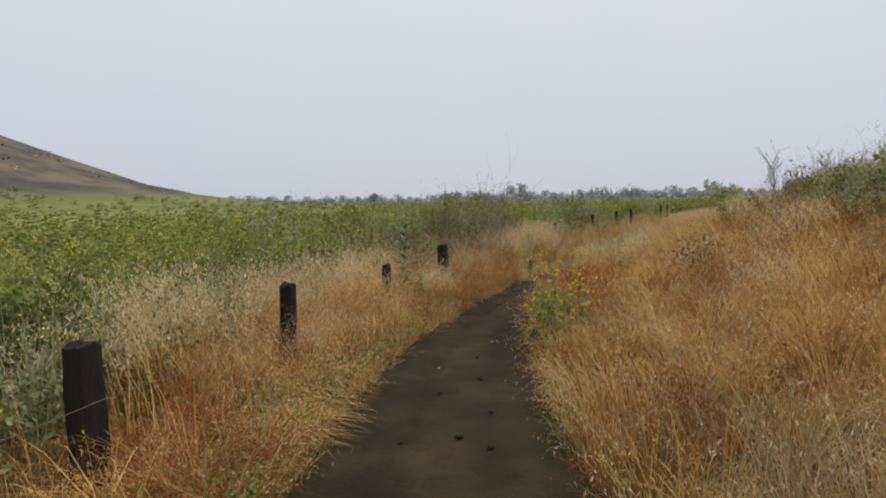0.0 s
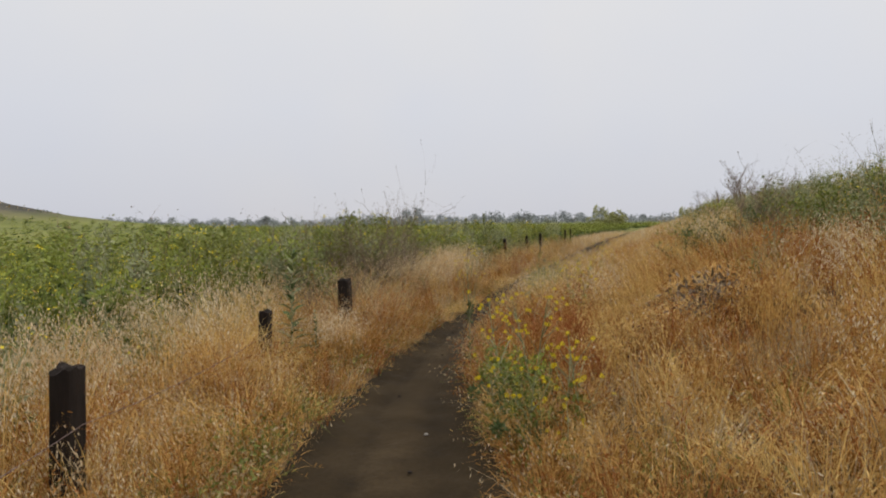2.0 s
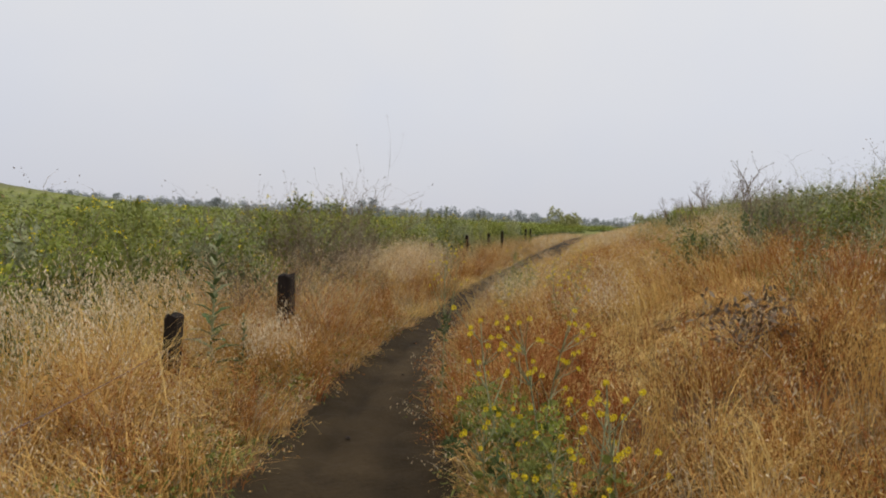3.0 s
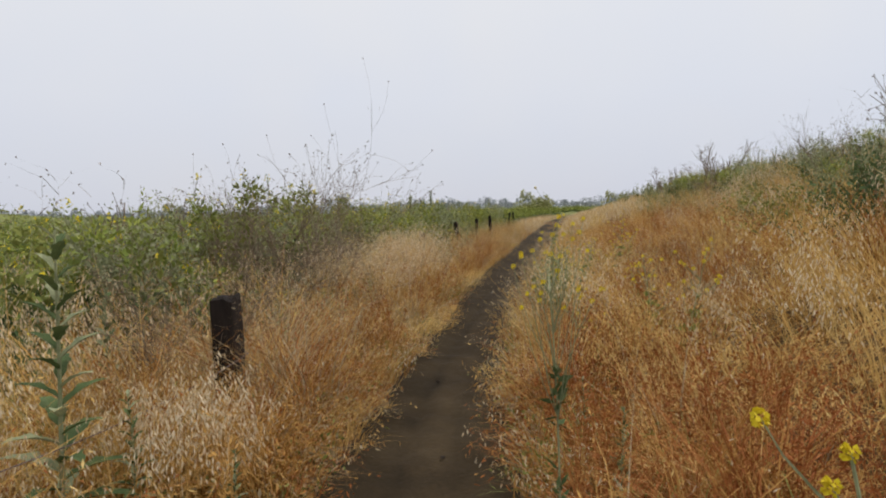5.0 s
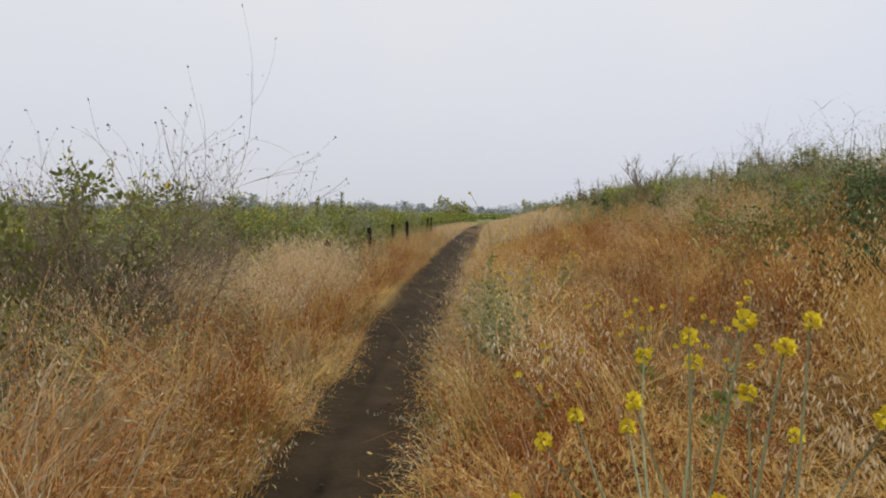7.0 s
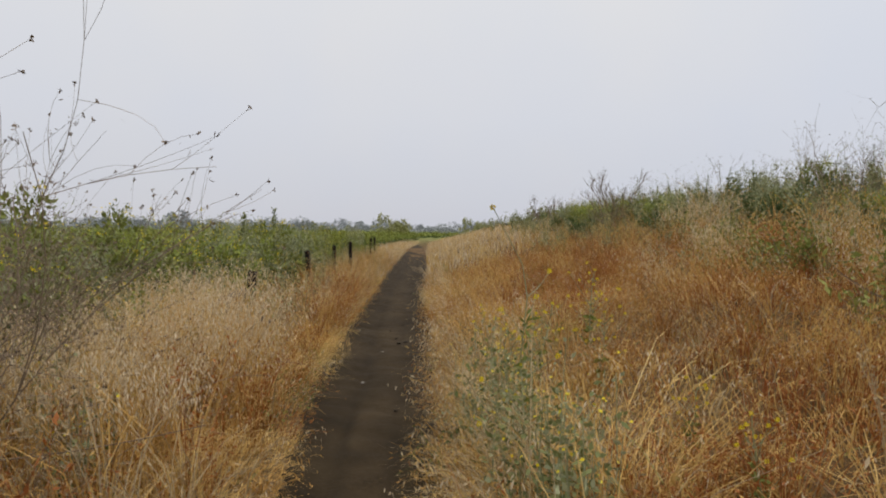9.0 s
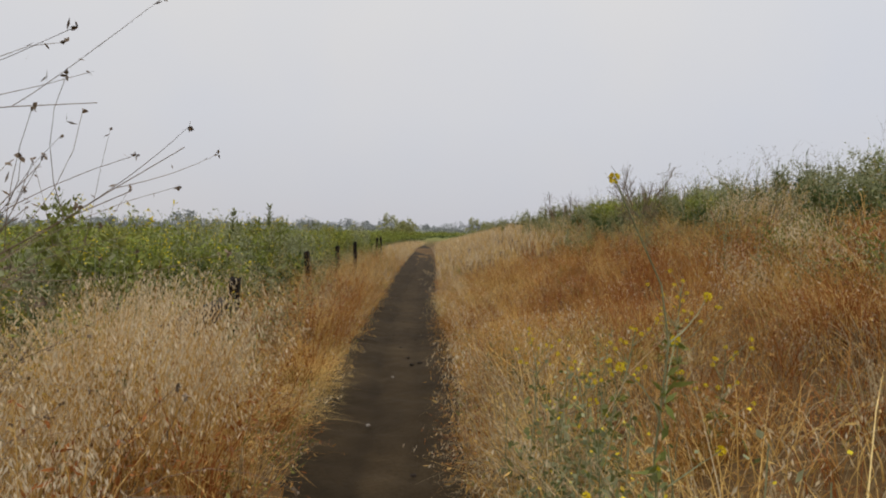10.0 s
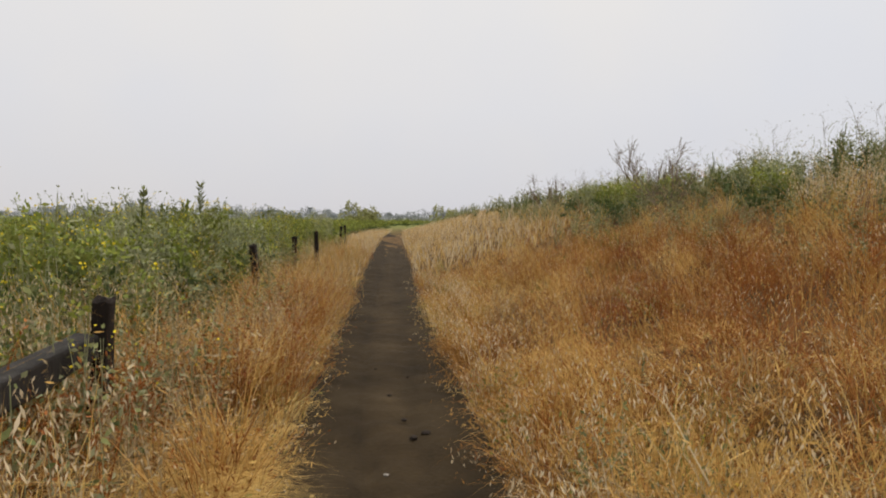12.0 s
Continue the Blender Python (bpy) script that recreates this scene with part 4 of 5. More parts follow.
tufts(260, 15, -0.95, -0.4, 4, 26, 0.30, None, -0.6, 0.5)
tufts(200, 15, -0.8, -0.38, 11, 30, 0.22, 1, -0.6, 0.6)
tufts(420, 15, 0.42, 0.95, 4, 26, 0.36, None, -0.6, 0.5)
tufts(220, 15, 0.5, 1.5, 10, 15, 0.42, 2, -0.6)
tufts(260, 15, 0.42, 1.1, 9.5, 16.5, 0.58, None, -0.8)
tufts(150, 15, 0.5, 1.0, 14.0, 18.5, 0.82, 3, -0.9)
tufts(150, 15, 0.5, 1.2, 14.0, 19.0, 0.78, 1, -0.9)
tufts(130, 15, -1.9, -1.2, 11.2, 12.6, 0.78, None, -0.9)
tufts(90, 15, -1.75, -1.2, 9.4, 10.6, 0.75, 1, -0.9)
tufts(170, 15, -2.0, -0.9, 16.2, 18.2, 0.9, 1, -0.9)
tufts(80, 16, -1.32, -0.95, 9.8, 10.6, 0.66, None, -1.6)
tufts(60, 16, -1.55, -1.2, 18.9, 20.1, 0.58, None, -1.6)
tufts(50, 16, -1.3, -1.0, 9.9, 10.6, 0.70, 1, -1.6)
tufts(60, 16, -0.95, -0.62, 11.6, 12.3, 0.80, 3, -1.6)
tufts(150, 16, -0.98, -0.56, 11.3, 12.35, 0.74, None, -1.6)
tufts(70, 16, -1.0, -0.62, 11.5, 12.3, 0.78, 0, -1.6)
tufts(60, 16, -1.5, -0.9, 11.6, 12.3, 0.70, 1, -1.2)
tufts(80, 16, -1.6, -1.0, 12.2, 13.2, 0.74, 3, -1.2)
tufts(220, 17, 4.5, 9, 6, 40, 0.7, 1, -0.2, width=0.010)


def mounds(n, per, dlo, dhi, ylo, yhi, r0, h0, shares, husks=2, husk=None, comb=0.0, pale=0.25):
    """Rounded clumps whose stems arch outward and hang, tipped with dry husks; each clump of one colour."""
    x, y, d = scatter(n, dlo, dhi, ylo, yhi)
    r = r0 * rng.uniform(0.6, 1.35, n)
    keep = (abs(d) - halfwidth(y) > 0.45 * r) & ~lodged_here(x, y) & ~(by_the_rail(x, y) & (h0 > 0.4))
    x, y, d, r = x[keep], y[keep], d[keep], r[keep]
    n = len(x)
    m = rng.choice(5, n, p=np.array(shares) / sum(shares))
    tall = h0 * rng.uniform(0.65, 1.3, n)
    way = rng.uniform(0, 2 * np.pi, n)
    for k in range(5):
        q = np.flatnonzero(m == k)
        if not len(q):
            continue
        q = np.repeat(q, per)
        c = len(q)
        a, u = rng.uniform(0, 2 * np.pi, c), np.sqrt(rng.random(c))
        base = on_ground(x[q] + np.cos(a) * u * r[q] * 0.75, y[q] + np.sin(a) * u * r[q] * 0.75)
        az = a + rng.normal(size=c) * 0.5
        az = np.where(rng.random(c) < comb, np.where(d[q] > 0, 3.3, -0.2) + rng.normal(size=c) * 0.6, np.where(rng.random(c) < 0.3, way[q], az))
        h = tall[q] * (1.05 - 0.45 * u * u) * rng.uniform(0.6, 1.1, c)
        lean = (0.25 + 0.75 * u) * h * rng.uniform(0.4, 1.0, c)
        room = np.clip(abs(d[q]) - halfwidth(y[q]) + 0.12 + 0.16 * rng.random(c), 0.05, None)
        lean = np.where(np.cos(az) * np.sign(d[q]) < 0.25, np.minimum(lean, room), lean)
        pos = blades(soup, base, h, lean, az, rng.uniform(0.0035, 0.007, c), k, 3, rng.uniform(0.05, 0.45, c))
        tint = k if husk is None else husk
        for j in range(husks):
            v = rng.uniform(0.0, 1.0, c)[:, None]
            at = pos[:, 2] * (1 - v) + pos[:, 3] * v + rng.normal(size=(c, 3)) * 0.010
            f = rng.random(c) < pale
            hang = rng.normal(size=(c, 3)) * (0.6, 0.6, 0.4) + (0, 0, -0.6)
            for sel, mat in ((f, 5), (~f, tint)):
                if sel.any():
                    slivers(soup, at[sel], hang[sel], rng.uniform(0.016, 0.038, sel.sum()), rng.uniform(0.0042, 0.0075, sel.sum()), mat)


# shares: rust, straw, russet, grey, green
mounds(170, 40, -1.7, -0.75, 3.5, 12, 0.26, 0.36, (5, 2, 4, 1, 0.6), pale=0.08)
mounds(190, 46, -2.7, -1.45, 6.5, 13, 0.30, 0.70, (2, 5, 2, 2, 0.3), pale=0.3)
mounds(60, 46, -1.75, -1.2, 9.3, 12.2, 0.28, 0.66, (2, 3, 2, 1.5, 0.3), pale=0.2)
mounds(46, 50, -1.75, -0.95, 16.4, 18.0, 0.30, 0.95, (0, 4, 0.6, 3, 0), 3, 5, pale=0.6)
mounds(150, 34, -2.3, -0.75, 23, 37, 0.32, 0.92, (3, 5, 3, 2, 0.5), pale=0.3)
mounds(260, 42, -2.5, -0.7, 11.5, 27, 0.26, 0.62, (3, 4, 2.5, 2, 0.8), pale=0.15)
mounds(420, 44, 0.8, 4.2, 3.5, 14, 0.28, 0.42, (5, 3, 3, 1, 0.5), pale=0.12)
mounds(460, 44, 0.7, 4.6, 13, 27, 0.27, 0.42, (5, 3, 4, 1, 0.6), pale=0.12)
mounds(170, 46, 0.9, 3.6, 3.5, 9, 0.24, 0.60, (1, 5, 1, 2, 0), 2, None, pale=0.15)
mounds(220, 30, -1.3, -0.5, 4, 30, 0.17, 0.26, (3, 5, 2, 1, 2.5), 1, comb=0.5, pale=0.1)
mounds(240, 30, 0.5, 1.2, 4, 30, 0.17, 0.28, (4, 4, 3, 2, 1.5), 2, comb=0.5, pale=0.3)


mounds(170, 44, 1.6, 4.6, 17.0, 26, 0.32, 0.50, (2, 0.5, 8, 0.5, 0), pale=0.25)
mounds(110, 44, 2.0, 4.6, 9.0, 16, 0.32, 0.50, (3, 0.5, 7, 0.5, 0), pale=0.2)
mounds(130, 44, -1.6, -0.75, 20.3, 26, 0.30, 0.78, (4, 3, 3, 1, 0), pale=0.2)
mounds(80, 40, -0.95, -0.5, 10.3, 14, 0.20, 0.42, (5, 1, 5, 0.5, 0.5), comb=0.6, pale=0.05)
mounds(110, 40, -1.6, -0.7, 10.0, 14, 0.30, 0.62, (5, 1, 4, 1, 0.3), pale=0.08)


def lodged(n, cx, cy, rx, ry, mats):
    """Straw lying in swirls, a few hands deep."""
    a, u = rng.uniform(0, 2 * np.pi, n), np.sqrt(rng.random(n))
    x, y = cx + np.cos(a) * u * rx, cy + np.sin(a) * u * ry
    keep = abs(beside(x, y)) > halfwidth(y) + 0.25
    x, y = x[keep], y[keep]
    n = len(x)
    b = on_ground(x, y)
    b[:, 2] += rng.uniform(0.0, 0.18, n) * (0.7 + 0.5 * wob(x, y, 5, 3))
    m = rng.choice(mats, n)
    swirl = 3.0 * wob(x, y, 1.6, 5)
    for k in set(mats):
        q = m == k
        c = q.sum()
        L = rng.uniform(0.15, 0.42, c)
        blades(soup, b[q], rng.uniform(0.02, 0.16, c), L, swirl[q] + rng.normal(size=c) * 0.8, rng.uniform(0.004, 0.008, c), k, 3, rng.uniform(0.2, 1.5, c))


lodged(9500, 3.2, 11.3, 1.45, 1.8, (1, 1, 0))
lodged(3500, 2.4, 7.4, 0.9, 1.5, (1, 0))
lodged(3000, 6.2, 18.8, 1.0, 1.3, (1, 0, 0))
lodged(3000, 6.0, 20.2, 0.7, 1.6, (1, 1, 0))


def low_weeds(n, dlo, dhi, ylo, yhi, clump, seed):
    """Small leafy green weeds matted on the ground."""
    x, y, d = scatter(n, dlo, dhi, ylo, yhi)
    keep = (wob(x, y, 1.9, seed) + rng.normal(size=n) * 0.25 > clump) & (abs(d) > halfwidth(y) + 0.02)
    b = on_ground(x[keep], y[keep], 0)
    for j in range(9):
        at = b + rng.normal(size=b.shape) * (0.05, 0.05, 0) + np.array([0, 0, 1.0]) * rng.uniform(0.02, 0.20, len(b))[:, None]
        slivers(soup, at, rng.normal(size=b.shape) + (0, 0, 0.3), rng.uniform(0.018, 0.045, len(b)), rng.uniform(0.010, 0.020, len(b)), 4 if j < 6 else 3)


low_weeds(1700, -1.5, -0.6, 3.5, 9, -0.2, 3)
low_weeds(500, -1.2, -0.45, 9, 12, 0.0, 3)
low_weeds(500, -1.1, -0.4, 12, 24, 0.25, 5)
low_weeds(700, 0.42, 1.05, 4, 13, 0.1, 8)
low_weeds(500, 0.42, 1.0, 13, 21, 0.1, 12)
dry = tagged(new("dry_grass", soup.mesh("dry_grass")), "dense tufted rust and straw coloured dry grass beside the path", "dry grass", kind="stuff")

# wild oats: a pale band beyond the posts, and thinner over the bank
soup = Soup([M_STRAW, M_OAT, M_THATCH])


def oat_field(n, dlo, dhi, ylo, yhi, h0, clump, seeds=11, size=1.0, husk=1):
    x, y, d = scatter(n, dlo, dhi, ylo, yhi)
    keep = (wob(x, y, 1.6, 9) + rng.normal(size=n) * 0.35 > clump) & (abs(d) > halfwidth(y) + 0.08) & ~by_the_rail(x, y)
    x, y = x[keep], y[keep]
    m = len(x)
    h = h0 * rng.uniform(0.7, 1.15, m)
    az = 2.6 + 1.3 * wob(x, y, 1.3, 5) + rng.normal(size=m) * 0.8
    oats(soup, on_ground(x, y), h, h * rng.uniform(0.15, 0.7, m), az, 0, husk, seeds, size)


oat_field(2200, -3.2, -1.5, 7, 17, 0.9, -0.5, 11, 1.35)
oat_field(700, -3.2, -2.2, 3.5, 7.5, 0.85, -0.5, 11, 1.3)
oat_field(800, -1.7, -0.85, 7.2, 14, 0.55, -0.1)
oat_field(1500, -3.2, -1.9, 16, 23, 0.98, -0.4, 11, 1.25)
oat_field(260, -1.9, -0.9, 18, 23, 0.5, -0.2, 11, 1.1)
oat_field(900, -2.4, -0.9, 15.4, 18.4, 0.92, -0.8, 12, 1.3)
oat_field(600, -2.9, -1.1, 24, 40, 0.85, 0.0, 9, 1.3)
oat_field(1300, -4.2, -1.8, 18.5, 27, 0.98, -0.2, 10, 1.35)
oat_field(1600, 0.6, 4.6, 3, 21, 0.46, 0.1, 12, 1.1, 0)
oat_field(400, 0.6, 4.6, 3, 21, 0.48, 0.3, 12, 1.15)
oat_field(1100, 0.7, 5.0, 18, 34, 0.55, 0.15, 8, 1.2, 0)
oat_field(200, 0.5, 1.0, 5, 26, 0.40, -1)
oat_field(500, 4.5, 7.5, 6, 34, 0.8, 0.2, 9, 1.2)
oat_field(500, -2.9, -1.9, 5.5, 9.5, 1.1, 0.05, 13, 1.6)
oat_field(500, -2.9, -1.5, 10, 15, 1.1, 0.1, 13, 1.6)
oat_field(420, 0.5, 1.6, 14.5, 23, 0.6, -0.1, 12, 1.3)


def arching_oats(n, dlo, dhi, ylo, yhi):
    """Single pale stems that arch out over the trodden earth."""
    x, y, d = scatter(n, dlo, dhi, ylo, yhi)
    keep = abs(abs(d) - halfwidth(y) - 0.12) < 0.1
    x, y, d = x[keep], y[keep], d[keep]
    m = len(x)
    h = rng.uniform(0.2, 0.42, m)
    oats(soup, on_ground(x, y), h, rng.uniform(0.2, 0.42, m), np.where(d > 0, 3.3, -0.1) + rng.normal(size=m) * 0.6, 1, 1, 10, 1.0)



def oat_stand(n, cx, cy, rx, ry, h0):
    """A tall pale stand of oats, leaning together."""
    a, u = rng.uniform(0, 2 * np.pi, n), np.sqrt(rng.random(n))
    x, y = cx + np.cos(a) * u * rx, cy + np.sin(a) * u * ry
    h = h0 * rng.uniform(0.7, 1.1, n) * (1.05 - 0.25 * u)
    oats(soup, on_ground(x, y), h, h * rng.uniform(0.1, 0.45, n), 0.4 * wob(x, y, 2, 3) + rng.normal(size=n) * 0.9, 0, 1, 14, 1.25)


oat_stand(560, 2.35, 17.45, 0.42, 0.85, 1.3)
oat_stand(260, 1.75, 16.5, 0.4, 0.6, 1.05)
oat_stand(300, 2.35, 19.9, 0.4, 0.7, 1.1)
oat_stand(220, -1.75, 9.2, 0.4, 0.8, 1.05)
oat_stand(220, -2.15, 7.4, 0.4, 0.7, 1.0)
oat_stand(160, 10.6, 20.3, 0.6, 0.9, 0.9)
oat_stand(190, 0.08, 11.7, 0.32, 0.4, 0.68)
fx, fy, fd = scatter(34, 1.0, 4.0, 4, 25)
for px, py in zip(fx, fy):
    # pale fountains standing out of the rust, each combed one way
    k = int(rng.integers(30, 60))
    bx, by = px + rng.normal(size=k) * 0.11, py + rng.normal(size=k) * 0.11
    ph = rng.uniform(0.55, 0.8) * rng.uniform(0.75, 1.1, k)
    oats(soup, on_ground(bx, by), ph, ph * rng.uniform(0.35, 0.9, k), rng.uniform(1.5, 4.0) + rng.normal(size=k) * 0.35, 0, 1 if k % 2 else 0, 12, 1.1)
arching_oats(340, 0.4, 1.1, 4, 24)
arching_oats(200, -1.1, -0.4, 4, 24)
oat_grass = tagged(new("wild_oats", soup.mesh("wild_oats")), "pale ripe wild oats with drooping husks", "wild oats", kind="stuff")

# fine twiggy weeds, russet and grey
soup = Soup([M_RED, M_GREY, M_THATCH])


def twig_template(h, n, wide):
    s = Soup([None])
    base = np.zeros((1, 3))
    for k in range(n):
        a = rng.uniform(0, 2 * np.pi)
        L = h * rng.uniform(0.5, 1.0)
        pos = blades(s, base, L, L * wide * rng.uniform(0.3, 1.2), a, 0.004, 0, 3)
        m = 8
        t = rng.uniform(0.3, 1, m)
        at = np.stack([np.interp(t * 3, np.arange(4), pos[0, :, c]) for c in range(3)], -1)
        slivers(s, at, rng.normal(size=(m, 3)) + np.array([0, 0, 0.6]), rng.uniform(0.012, 0.034, m), 0.008, 0)
    return s.arrays()


TW = [twig_template(0.46, 6, 0.5), twig_template(0.40, 6, 0.7), twig_template(0.55, 6, 0.4)]


def twigs(n, dlo, dhi, ylo, yhi, slot, clump, sc=1.0, seed=4):
    x, y, d = scatter(n, dlo, dhi, ylo, yhi)
    keep = (wob(x, y, 1.3, seed) + rng.normal(size=n) * 0.3 > clump) & (abs(d) > halfwidth(y) + 0.1)
    x, y = x[keep], y[keep]
    for k in range(3):
        q = np.arange(len(x)) % 3 == k
        v, f, m = TW[k]
        replicate(soup, (v, f, m + slot), on_ground(x[q], y[q]), rng.uniform(0, 6.28, q.sum()), sc * rng.uniform(0.6, 1.2, q.sum()))


twigs(500, 0.4, 1.6, 9.5, 15, 0, -0.5)
twigs(800, 0.6, 4.5, 3, 24, 0, 0.2)
twigs(500, 0.6, 4.5, 3, 24, 2, -0.1, 0.9, 7)
twigs(400, -1.8, -0.4, 3, 14, 0, 0.1)
twigs(420, -1.9, -0.5, 3, 24, 2, -0.3, 1.1, 11)
twigs(420, -2.0, -0.6, 11.5, 24, 0, -0.2, 1.45, 11)
twigs(400, 0.5, 6.5, 3, 30, 1, 0.2, 1.1, 2)
twigs(420, -2.6, -0.9, 12, 24, 1, -0.2, 1.5, 2)
russet = tagged(new("dry_weeds", soup.mesh("dry_weeds")), "russet and grey twiggy dried weeds among the grass", "dry weeds", kind="stuff")

# combed-down straw at the path's edge
soup = Soup([M_STRAW, M_OAT])
for cx, cy, n, az0, rad in [(3.62, 19.75, 1500, -0.3, 0.42), (3.75, 19.2, 800, -0.2, 0.3), (-0.75, 7.2, 700, -0.3, 0.35), (-0.65, 6.2, 500, -0.4, 0.3), (2.15, 16.5, 500, -0.2, 0.25),
                            (3.25, 18.55, 500, -0.2, 0.25), (1.5, 14.6, 300, -0.2, 0.2), (5.2, 23.0, 300, -0.3, 0.3), (2.6, 17.6, 400, -0.2, 0.25)]:
    x, y = cx + rng.normal(size=n) * rad * 0.6, cy + rng.normal(size=n) * rad
    b = on_ground(x, y)
    b[:, 2] += rng.uniform(0, 0.2, n)
    keep = beside(x, y) < -halfwidth(y) - 0.05
    b = b[keep]
    m = len(b)
    blades(soup, b, rng.uniform(0.02, 0.14, m), rng.uniform(0.2, 0.5, m), az0 + rng.normal(size=m) * 0.45, 0.005, 0, 4, rng.uniform(0.5, 1.6, m))
flattened = tagged(new("flattened_straw", soup.mesh("flattened_straw")), "combed-down blond straw drooping over the path's edge", "straw", kind="stuff")


# the mustard field and the green bank
def weed_template(h, wide, stems, leaves, heads, leaf_len, bare=0.5):
    s = Soup([None])
    pts = []
    for k in range(stems):
        a = rng.uniform(0, 2 * np.pi)
        r = wide * rng.uniform(0.1, 1.0)
        q = np.array([np.cos(a) * r, np.sin(a) * r, h * rng.uniform(0.7, 1.15)])
        foot = np.array([np.cos(a) * r * 0.3, np.sin(a) * r * 0.3, 0])
        tube(s, bent(foot, q, 0.06, 3), 0.005, 0.002, 2, 3)
        pts.append((foot, q))
    i = rng.integers(0, stems, leaves)
    t = rng.uniform(0.05, 0.98, leaves) ** 0.8
    p0, p1 = np.array([p for p, _ in pts]), np.array([q for _, q in pts])
    at = p0[i] + (p1[i] - p0[i]) * t[:, None] + rng.normal(size=(leaves, 3)) * np.array([0.05, 0.05, 0.02])
    slot = np.where(t < bare, 1, np.where(rng.random(leaves) < 0.7, 0, 2))
    for c in range(3):
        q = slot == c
        if q.any():
            slivers(s, at[q], rng.normal(size=(q.sum(), 3)) * np.array([1, 1, 0.5]) + np.array([0, 0, 0.35]), leaf_len * rng.uniform(0.5, 1.3, q.sum()) * (1.35 - 0.95 * t[q]), leaf_len * 0.42 * (1.15 - 0.55 * t[q]), c)
    i, t = rng.integers(0, stems, heads), rng.uniform(0.78, 1.06, heads)
    at = p0[i] + (p1[i] - p0[i]) * t[:, None] + rng.normal(size=(heads, 3)) * np.array([0.08, 0.08, 0.03])
    slivers(s, at, rng.normal(size=(heads, 3)) + np.array([0, 0, 0.4]), rng.uniform(0.014, 0.025, heads), rng.uniform(0.011, 0.019, heads), 3)
    return s.arrays()


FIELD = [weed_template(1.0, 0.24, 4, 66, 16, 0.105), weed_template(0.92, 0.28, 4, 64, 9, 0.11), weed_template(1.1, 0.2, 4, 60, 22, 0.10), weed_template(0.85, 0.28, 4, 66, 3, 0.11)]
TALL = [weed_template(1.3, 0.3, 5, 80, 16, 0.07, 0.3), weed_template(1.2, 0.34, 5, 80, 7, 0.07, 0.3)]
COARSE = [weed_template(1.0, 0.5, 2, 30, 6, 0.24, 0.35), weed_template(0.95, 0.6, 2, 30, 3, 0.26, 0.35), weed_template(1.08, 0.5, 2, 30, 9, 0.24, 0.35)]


def sow(soup, tmpl, x, y, lo=0.75, hi=1.2, wide=1.0):
    for k in range(len(tmpl)):
        q = np.arange(len(x)) % len(tmpl) == k
        sc = rng.uniform(lo, hi, q.sum()) * (1 + 0.16 * wob(x[q], y[q], 0.45, 2) + 0.06 * wob(x[q], y[q], 1.7, 3))
        replicate(soup, tmpl[k], on_ground(x[q], y[q]), rng.uniform(0, 6.28, q.sum()), sc * wide, sc)


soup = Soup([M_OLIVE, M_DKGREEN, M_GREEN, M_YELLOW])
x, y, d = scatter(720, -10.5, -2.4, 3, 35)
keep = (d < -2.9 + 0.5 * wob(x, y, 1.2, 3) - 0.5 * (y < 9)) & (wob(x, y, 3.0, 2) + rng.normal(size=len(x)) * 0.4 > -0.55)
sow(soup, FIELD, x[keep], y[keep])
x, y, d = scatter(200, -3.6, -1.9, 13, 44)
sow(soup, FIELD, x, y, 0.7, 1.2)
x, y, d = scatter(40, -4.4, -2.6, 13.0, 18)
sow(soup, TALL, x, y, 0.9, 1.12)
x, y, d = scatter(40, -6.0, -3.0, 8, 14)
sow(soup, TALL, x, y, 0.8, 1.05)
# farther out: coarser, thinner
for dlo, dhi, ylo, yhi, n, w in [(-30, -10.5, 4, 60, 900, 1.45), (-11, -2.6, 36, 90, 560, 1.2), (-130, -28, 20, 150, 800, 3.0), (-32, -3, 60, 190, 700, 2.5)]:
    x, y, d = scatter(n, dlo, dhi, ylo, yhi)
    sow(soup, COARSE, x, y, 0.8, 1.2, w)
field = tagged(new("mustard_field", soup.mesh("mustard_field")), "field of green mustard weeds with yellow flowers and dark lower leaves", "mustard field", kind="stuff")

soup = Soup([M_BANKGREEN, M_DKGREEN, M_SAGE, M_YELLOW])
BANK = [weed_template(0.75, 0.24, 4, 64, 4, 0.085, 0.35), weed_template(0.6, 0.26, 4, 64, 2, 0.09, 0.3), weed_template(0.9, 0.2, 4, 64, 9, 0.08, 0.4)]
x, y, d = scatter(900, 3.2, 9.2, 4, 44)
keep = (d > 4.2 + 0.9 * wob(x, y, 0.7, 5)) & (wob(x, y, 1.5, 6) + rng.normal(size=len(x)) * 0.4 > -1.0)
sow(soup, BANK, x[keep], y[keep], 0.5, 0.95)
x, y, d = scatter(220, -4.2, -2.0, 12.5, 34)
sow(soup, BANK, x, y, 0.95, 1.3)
x, y, d = scatter(90, -2.2, -1.1, 12.5, 24)
sow(soup, BANK, x, y, 0.7, 1.0)
# pale mustard crowding the outer side of the bend
x, y, d = scatter(30, 0.6, 1.1, 14.6, 16.8)
sow(soup, BANK, x, y, 0.8, 1.05)
x, y, d = scatter(150, 3.3, 4.8, 11, 30)
sow(soup, BANK, x, y, 0.45, 0.75)
x, y, d = scatter(120, -3.6, -1.9, 18.5, 29)
sow(soup, BANK, x, y, 0.95, 1.25)
x, y, d = scatter(170, -3.4, -2.3, 5, 13)
sow(soup, BANK, x, y, 0.8, 1.2)
x, y, d = scatter(8, 0.7, 1.3, 17.0, 19.5)
sow(soup, BANK, x, y, 0.6, 0.8)
x, y, d = scatter(350, 4.8, 16, 42, 95)
sow(soup, COARSE, x, y, 0.7, 0.95, 1.0)
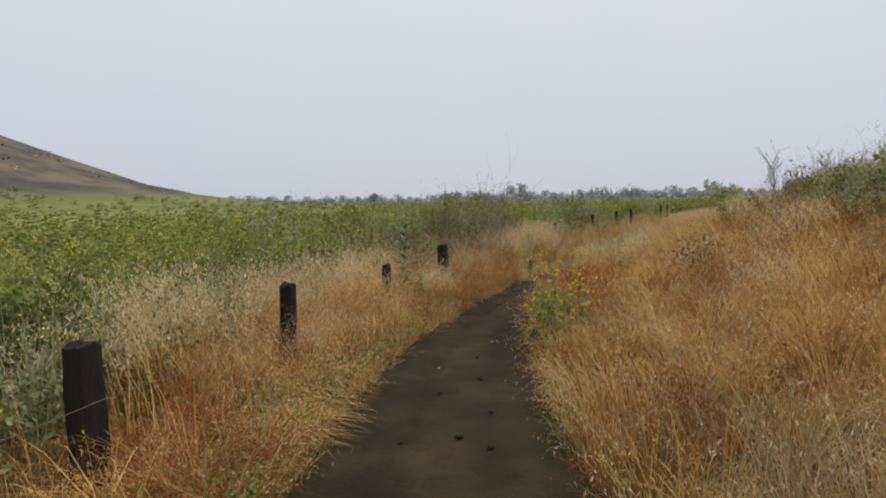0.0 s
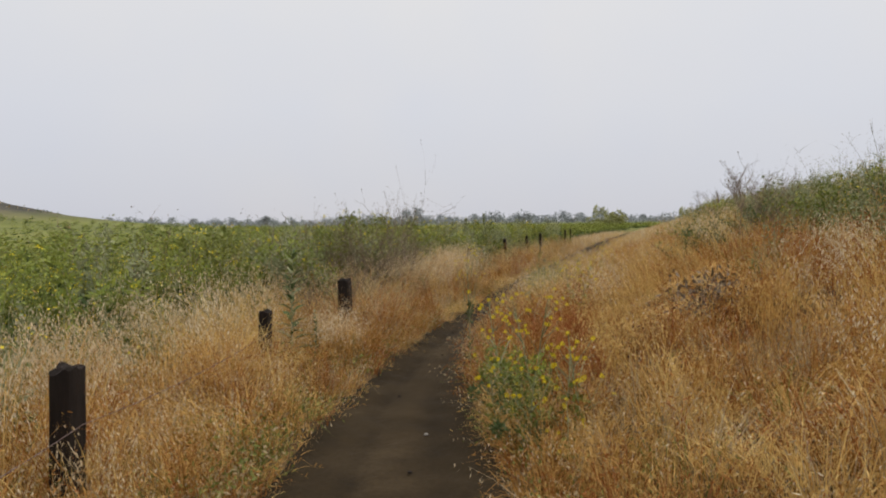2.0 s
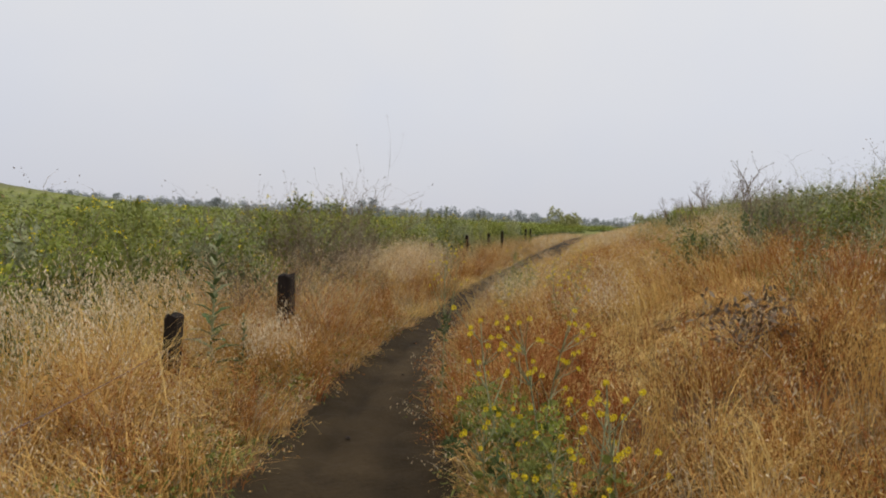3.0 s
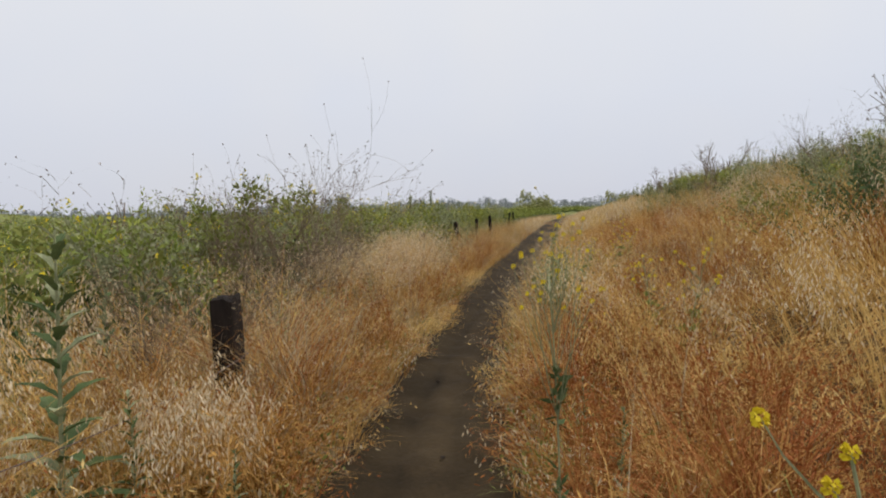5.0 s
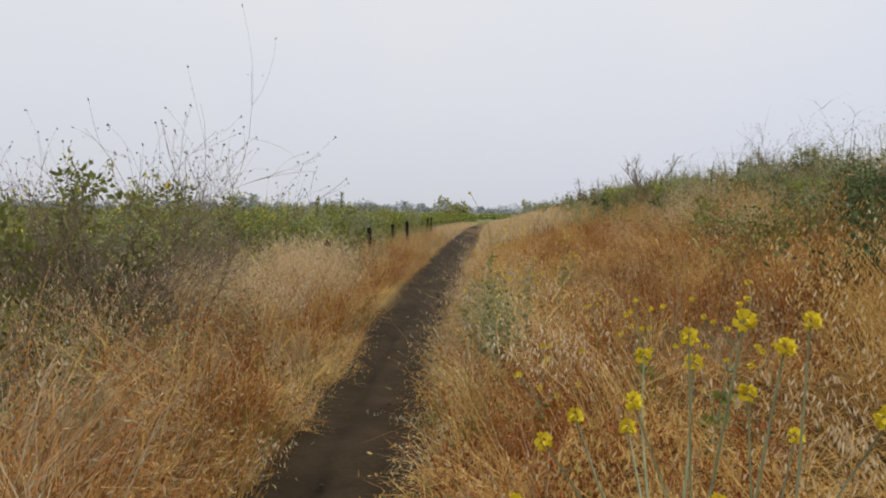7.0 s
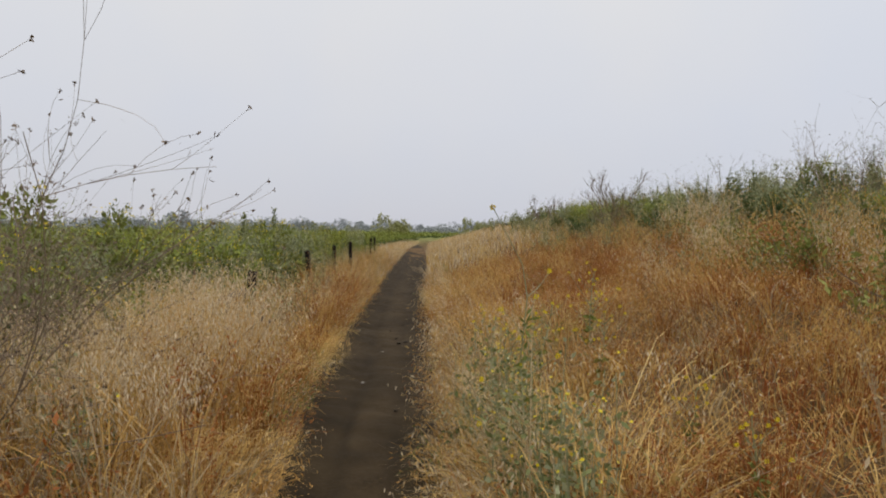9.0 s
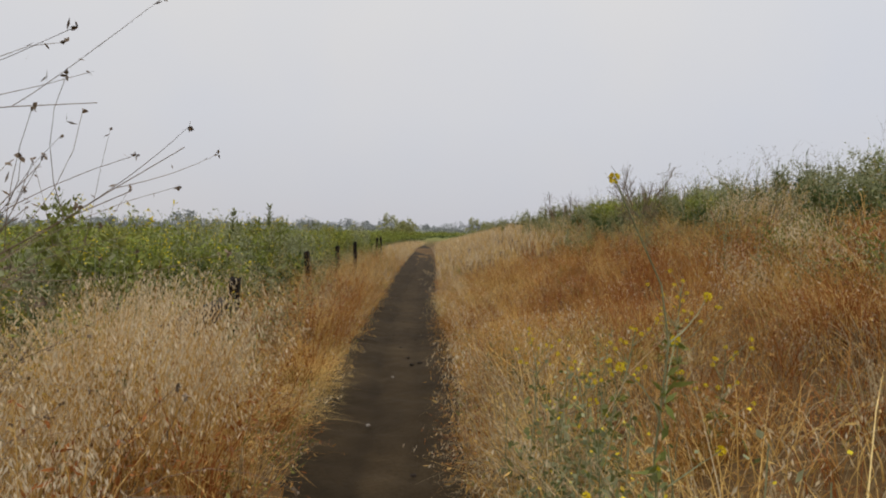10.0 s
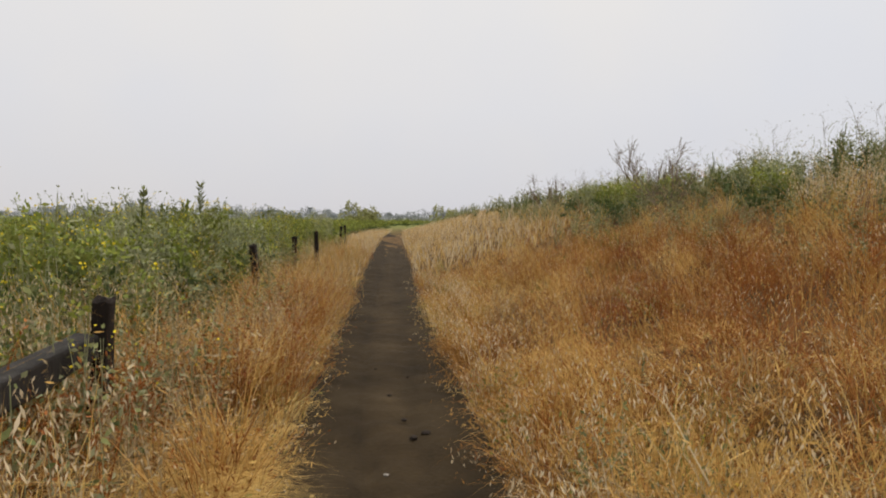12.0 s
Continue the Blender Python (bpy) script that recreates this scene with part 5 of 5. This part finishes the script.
bank_weeds = tagged(new("bank_weeds", soup.mesh("bank_weeds")), "grey-green and olive weeds on the bank and behind the fence", "weeds", kind="stuff")

# wispy bare stalks standing above the weeds
soup = Soup([M_TWIG, M_SAGE])


def wisps(n, dlo, dhi, ylo, yhi, h0, slot):
    x, y, d = scatter(n, dlo, dhi, ylo, yhi)
    keep = wob(x, y, 1.1, 14) + rng.normal(size=n) * 0.4 > -0.1
    base = on_ground(x[keep], y[keep])
    n = len(base)
    h = h0 * rng.uniform(0.75, 1.2, n)
    pos = blades(soup, base, h, h * rng.uniform(0.05, 0.4, n), rng.uniform(0, 6.28, n), 0.008, slot, 4, 0.05)
    for k in range(5):
        t = rng.uniform(0.6, 0.95, n)
        i = np.minimum((t * 4).astype(int), 3)
        u = (t * 4 - i)[:, None]
        p = pos[np.arange(n), i] * (1 - u) + pos[np.arange(n), i + 1] * u
        b = rng.uniform(0, 6.28, n)
        L = rng.uniform(0.12, 0.32, n)
        side = blades(soup, p, L * 0.7, L, b, 0.006, slot, 2, 0.1)
        slivers(soup, side[:, -1], rng.normal(size=(n, 3)), 0.024, 0.016, slot)
        slivers(soup, side[:, 1], rng.normal(size=(n, 3)), 0.03, 0.008, slot)


wisps(260, 4.8, 9.0, 5, 45, 0.95, 1)
wisps(240, 5.5, 9.5, 5, 45, 1.15, 0)
wisps(220, -5.0, -2.2, 11, 18.5, 1.5, 0)
wisps(160, -9.0, -2.8, 8, 40, 1.4, 1)
wispy = tagged(new("bare_stalks", soup.mesh("bare_stalks")), "thin wispy bare seed stalks rising above the weeds", "stalks", kind="stuff")

# thinner dry grass farther along both sides
soup = Soup([M_OAT, M_STRAW])
x, y, d = scatter(14000, -3.0, 6.5, 29, 75)
keep = abs(d) > halfwidth(y) + 0.05
x, y = x[keep], y[keep]
q = rng.random(len(x)) < 0.5
for k in (0, 1):
    s = q == bool(k)
    h = rng.uniform(0.15, 0.5, s.sum())
    blades(soup, on_ground(x[s], y[s]), h, h * rng.uniform(0.2, 0.8, s.sum()), rng.uniform(0, 6.28, s.sum()), rng.uniform(0.014, 0.03, s.sum()), k, 3)
far_grass = tagged(new("far_dry_grass", soup.mesh("far_dry_grass")), "straw coloured grass lining the path farther on", "dry grass", kind="stuff")

# the low wood behind the field, a grey line with haze in its colour
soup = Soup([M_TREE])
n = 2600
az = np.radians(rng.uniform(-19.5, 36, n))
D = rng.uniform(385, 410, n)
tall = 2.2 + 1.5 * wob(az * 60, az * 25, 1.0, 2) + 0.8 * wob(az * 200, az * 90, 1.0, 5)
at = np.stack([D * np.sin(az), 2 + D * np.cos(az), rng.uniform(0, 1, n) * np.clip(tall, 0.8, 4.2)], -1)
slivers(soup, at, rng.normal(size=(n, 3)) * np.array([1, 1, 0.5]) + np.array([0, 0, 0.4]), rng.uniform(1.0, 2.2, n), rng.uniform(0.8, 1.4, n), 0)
wood = tagged(new("far_wood", soup.mesh("far_wood")), "low woodland edge behind the field, leaf colour greyed for haze", "wood", kind="stuff")

# scrub on the far hill
soup = Soup([M_DKGREEN, M_GREY])
n = 700
hx, hy = -180 + rng.normal(size=n) * 60, 187 + rng.normal(size=n) * 55
at = on_ground(hx, hy, 0.2)
for k in range(2):
    q = (wob(hx, hy, 0.06, 4) + rng.normal(size=n) * 0.5 > 0.1) & (np.arange(n) % 2 == k)
    for j in range(7):
        a = rng.normal(size=(q.sum(), 3)) * np.array([1.2, 1.2, 0.25])
        slivers(soup, at[q] + a, rng.normal(size=(q.sum(), 3)) * np.array([1, 1, 0.4]) + np.array([0, 0, 0.3]), rng.uniform(0.5, 1.2, q.sum()), 0.6, k)
scrub = tagged(new("hill_scrub", soup.mesh("hill_scrub")), "low dark scrub dotted over the distant brown hill", "scrub", kind="stuff")
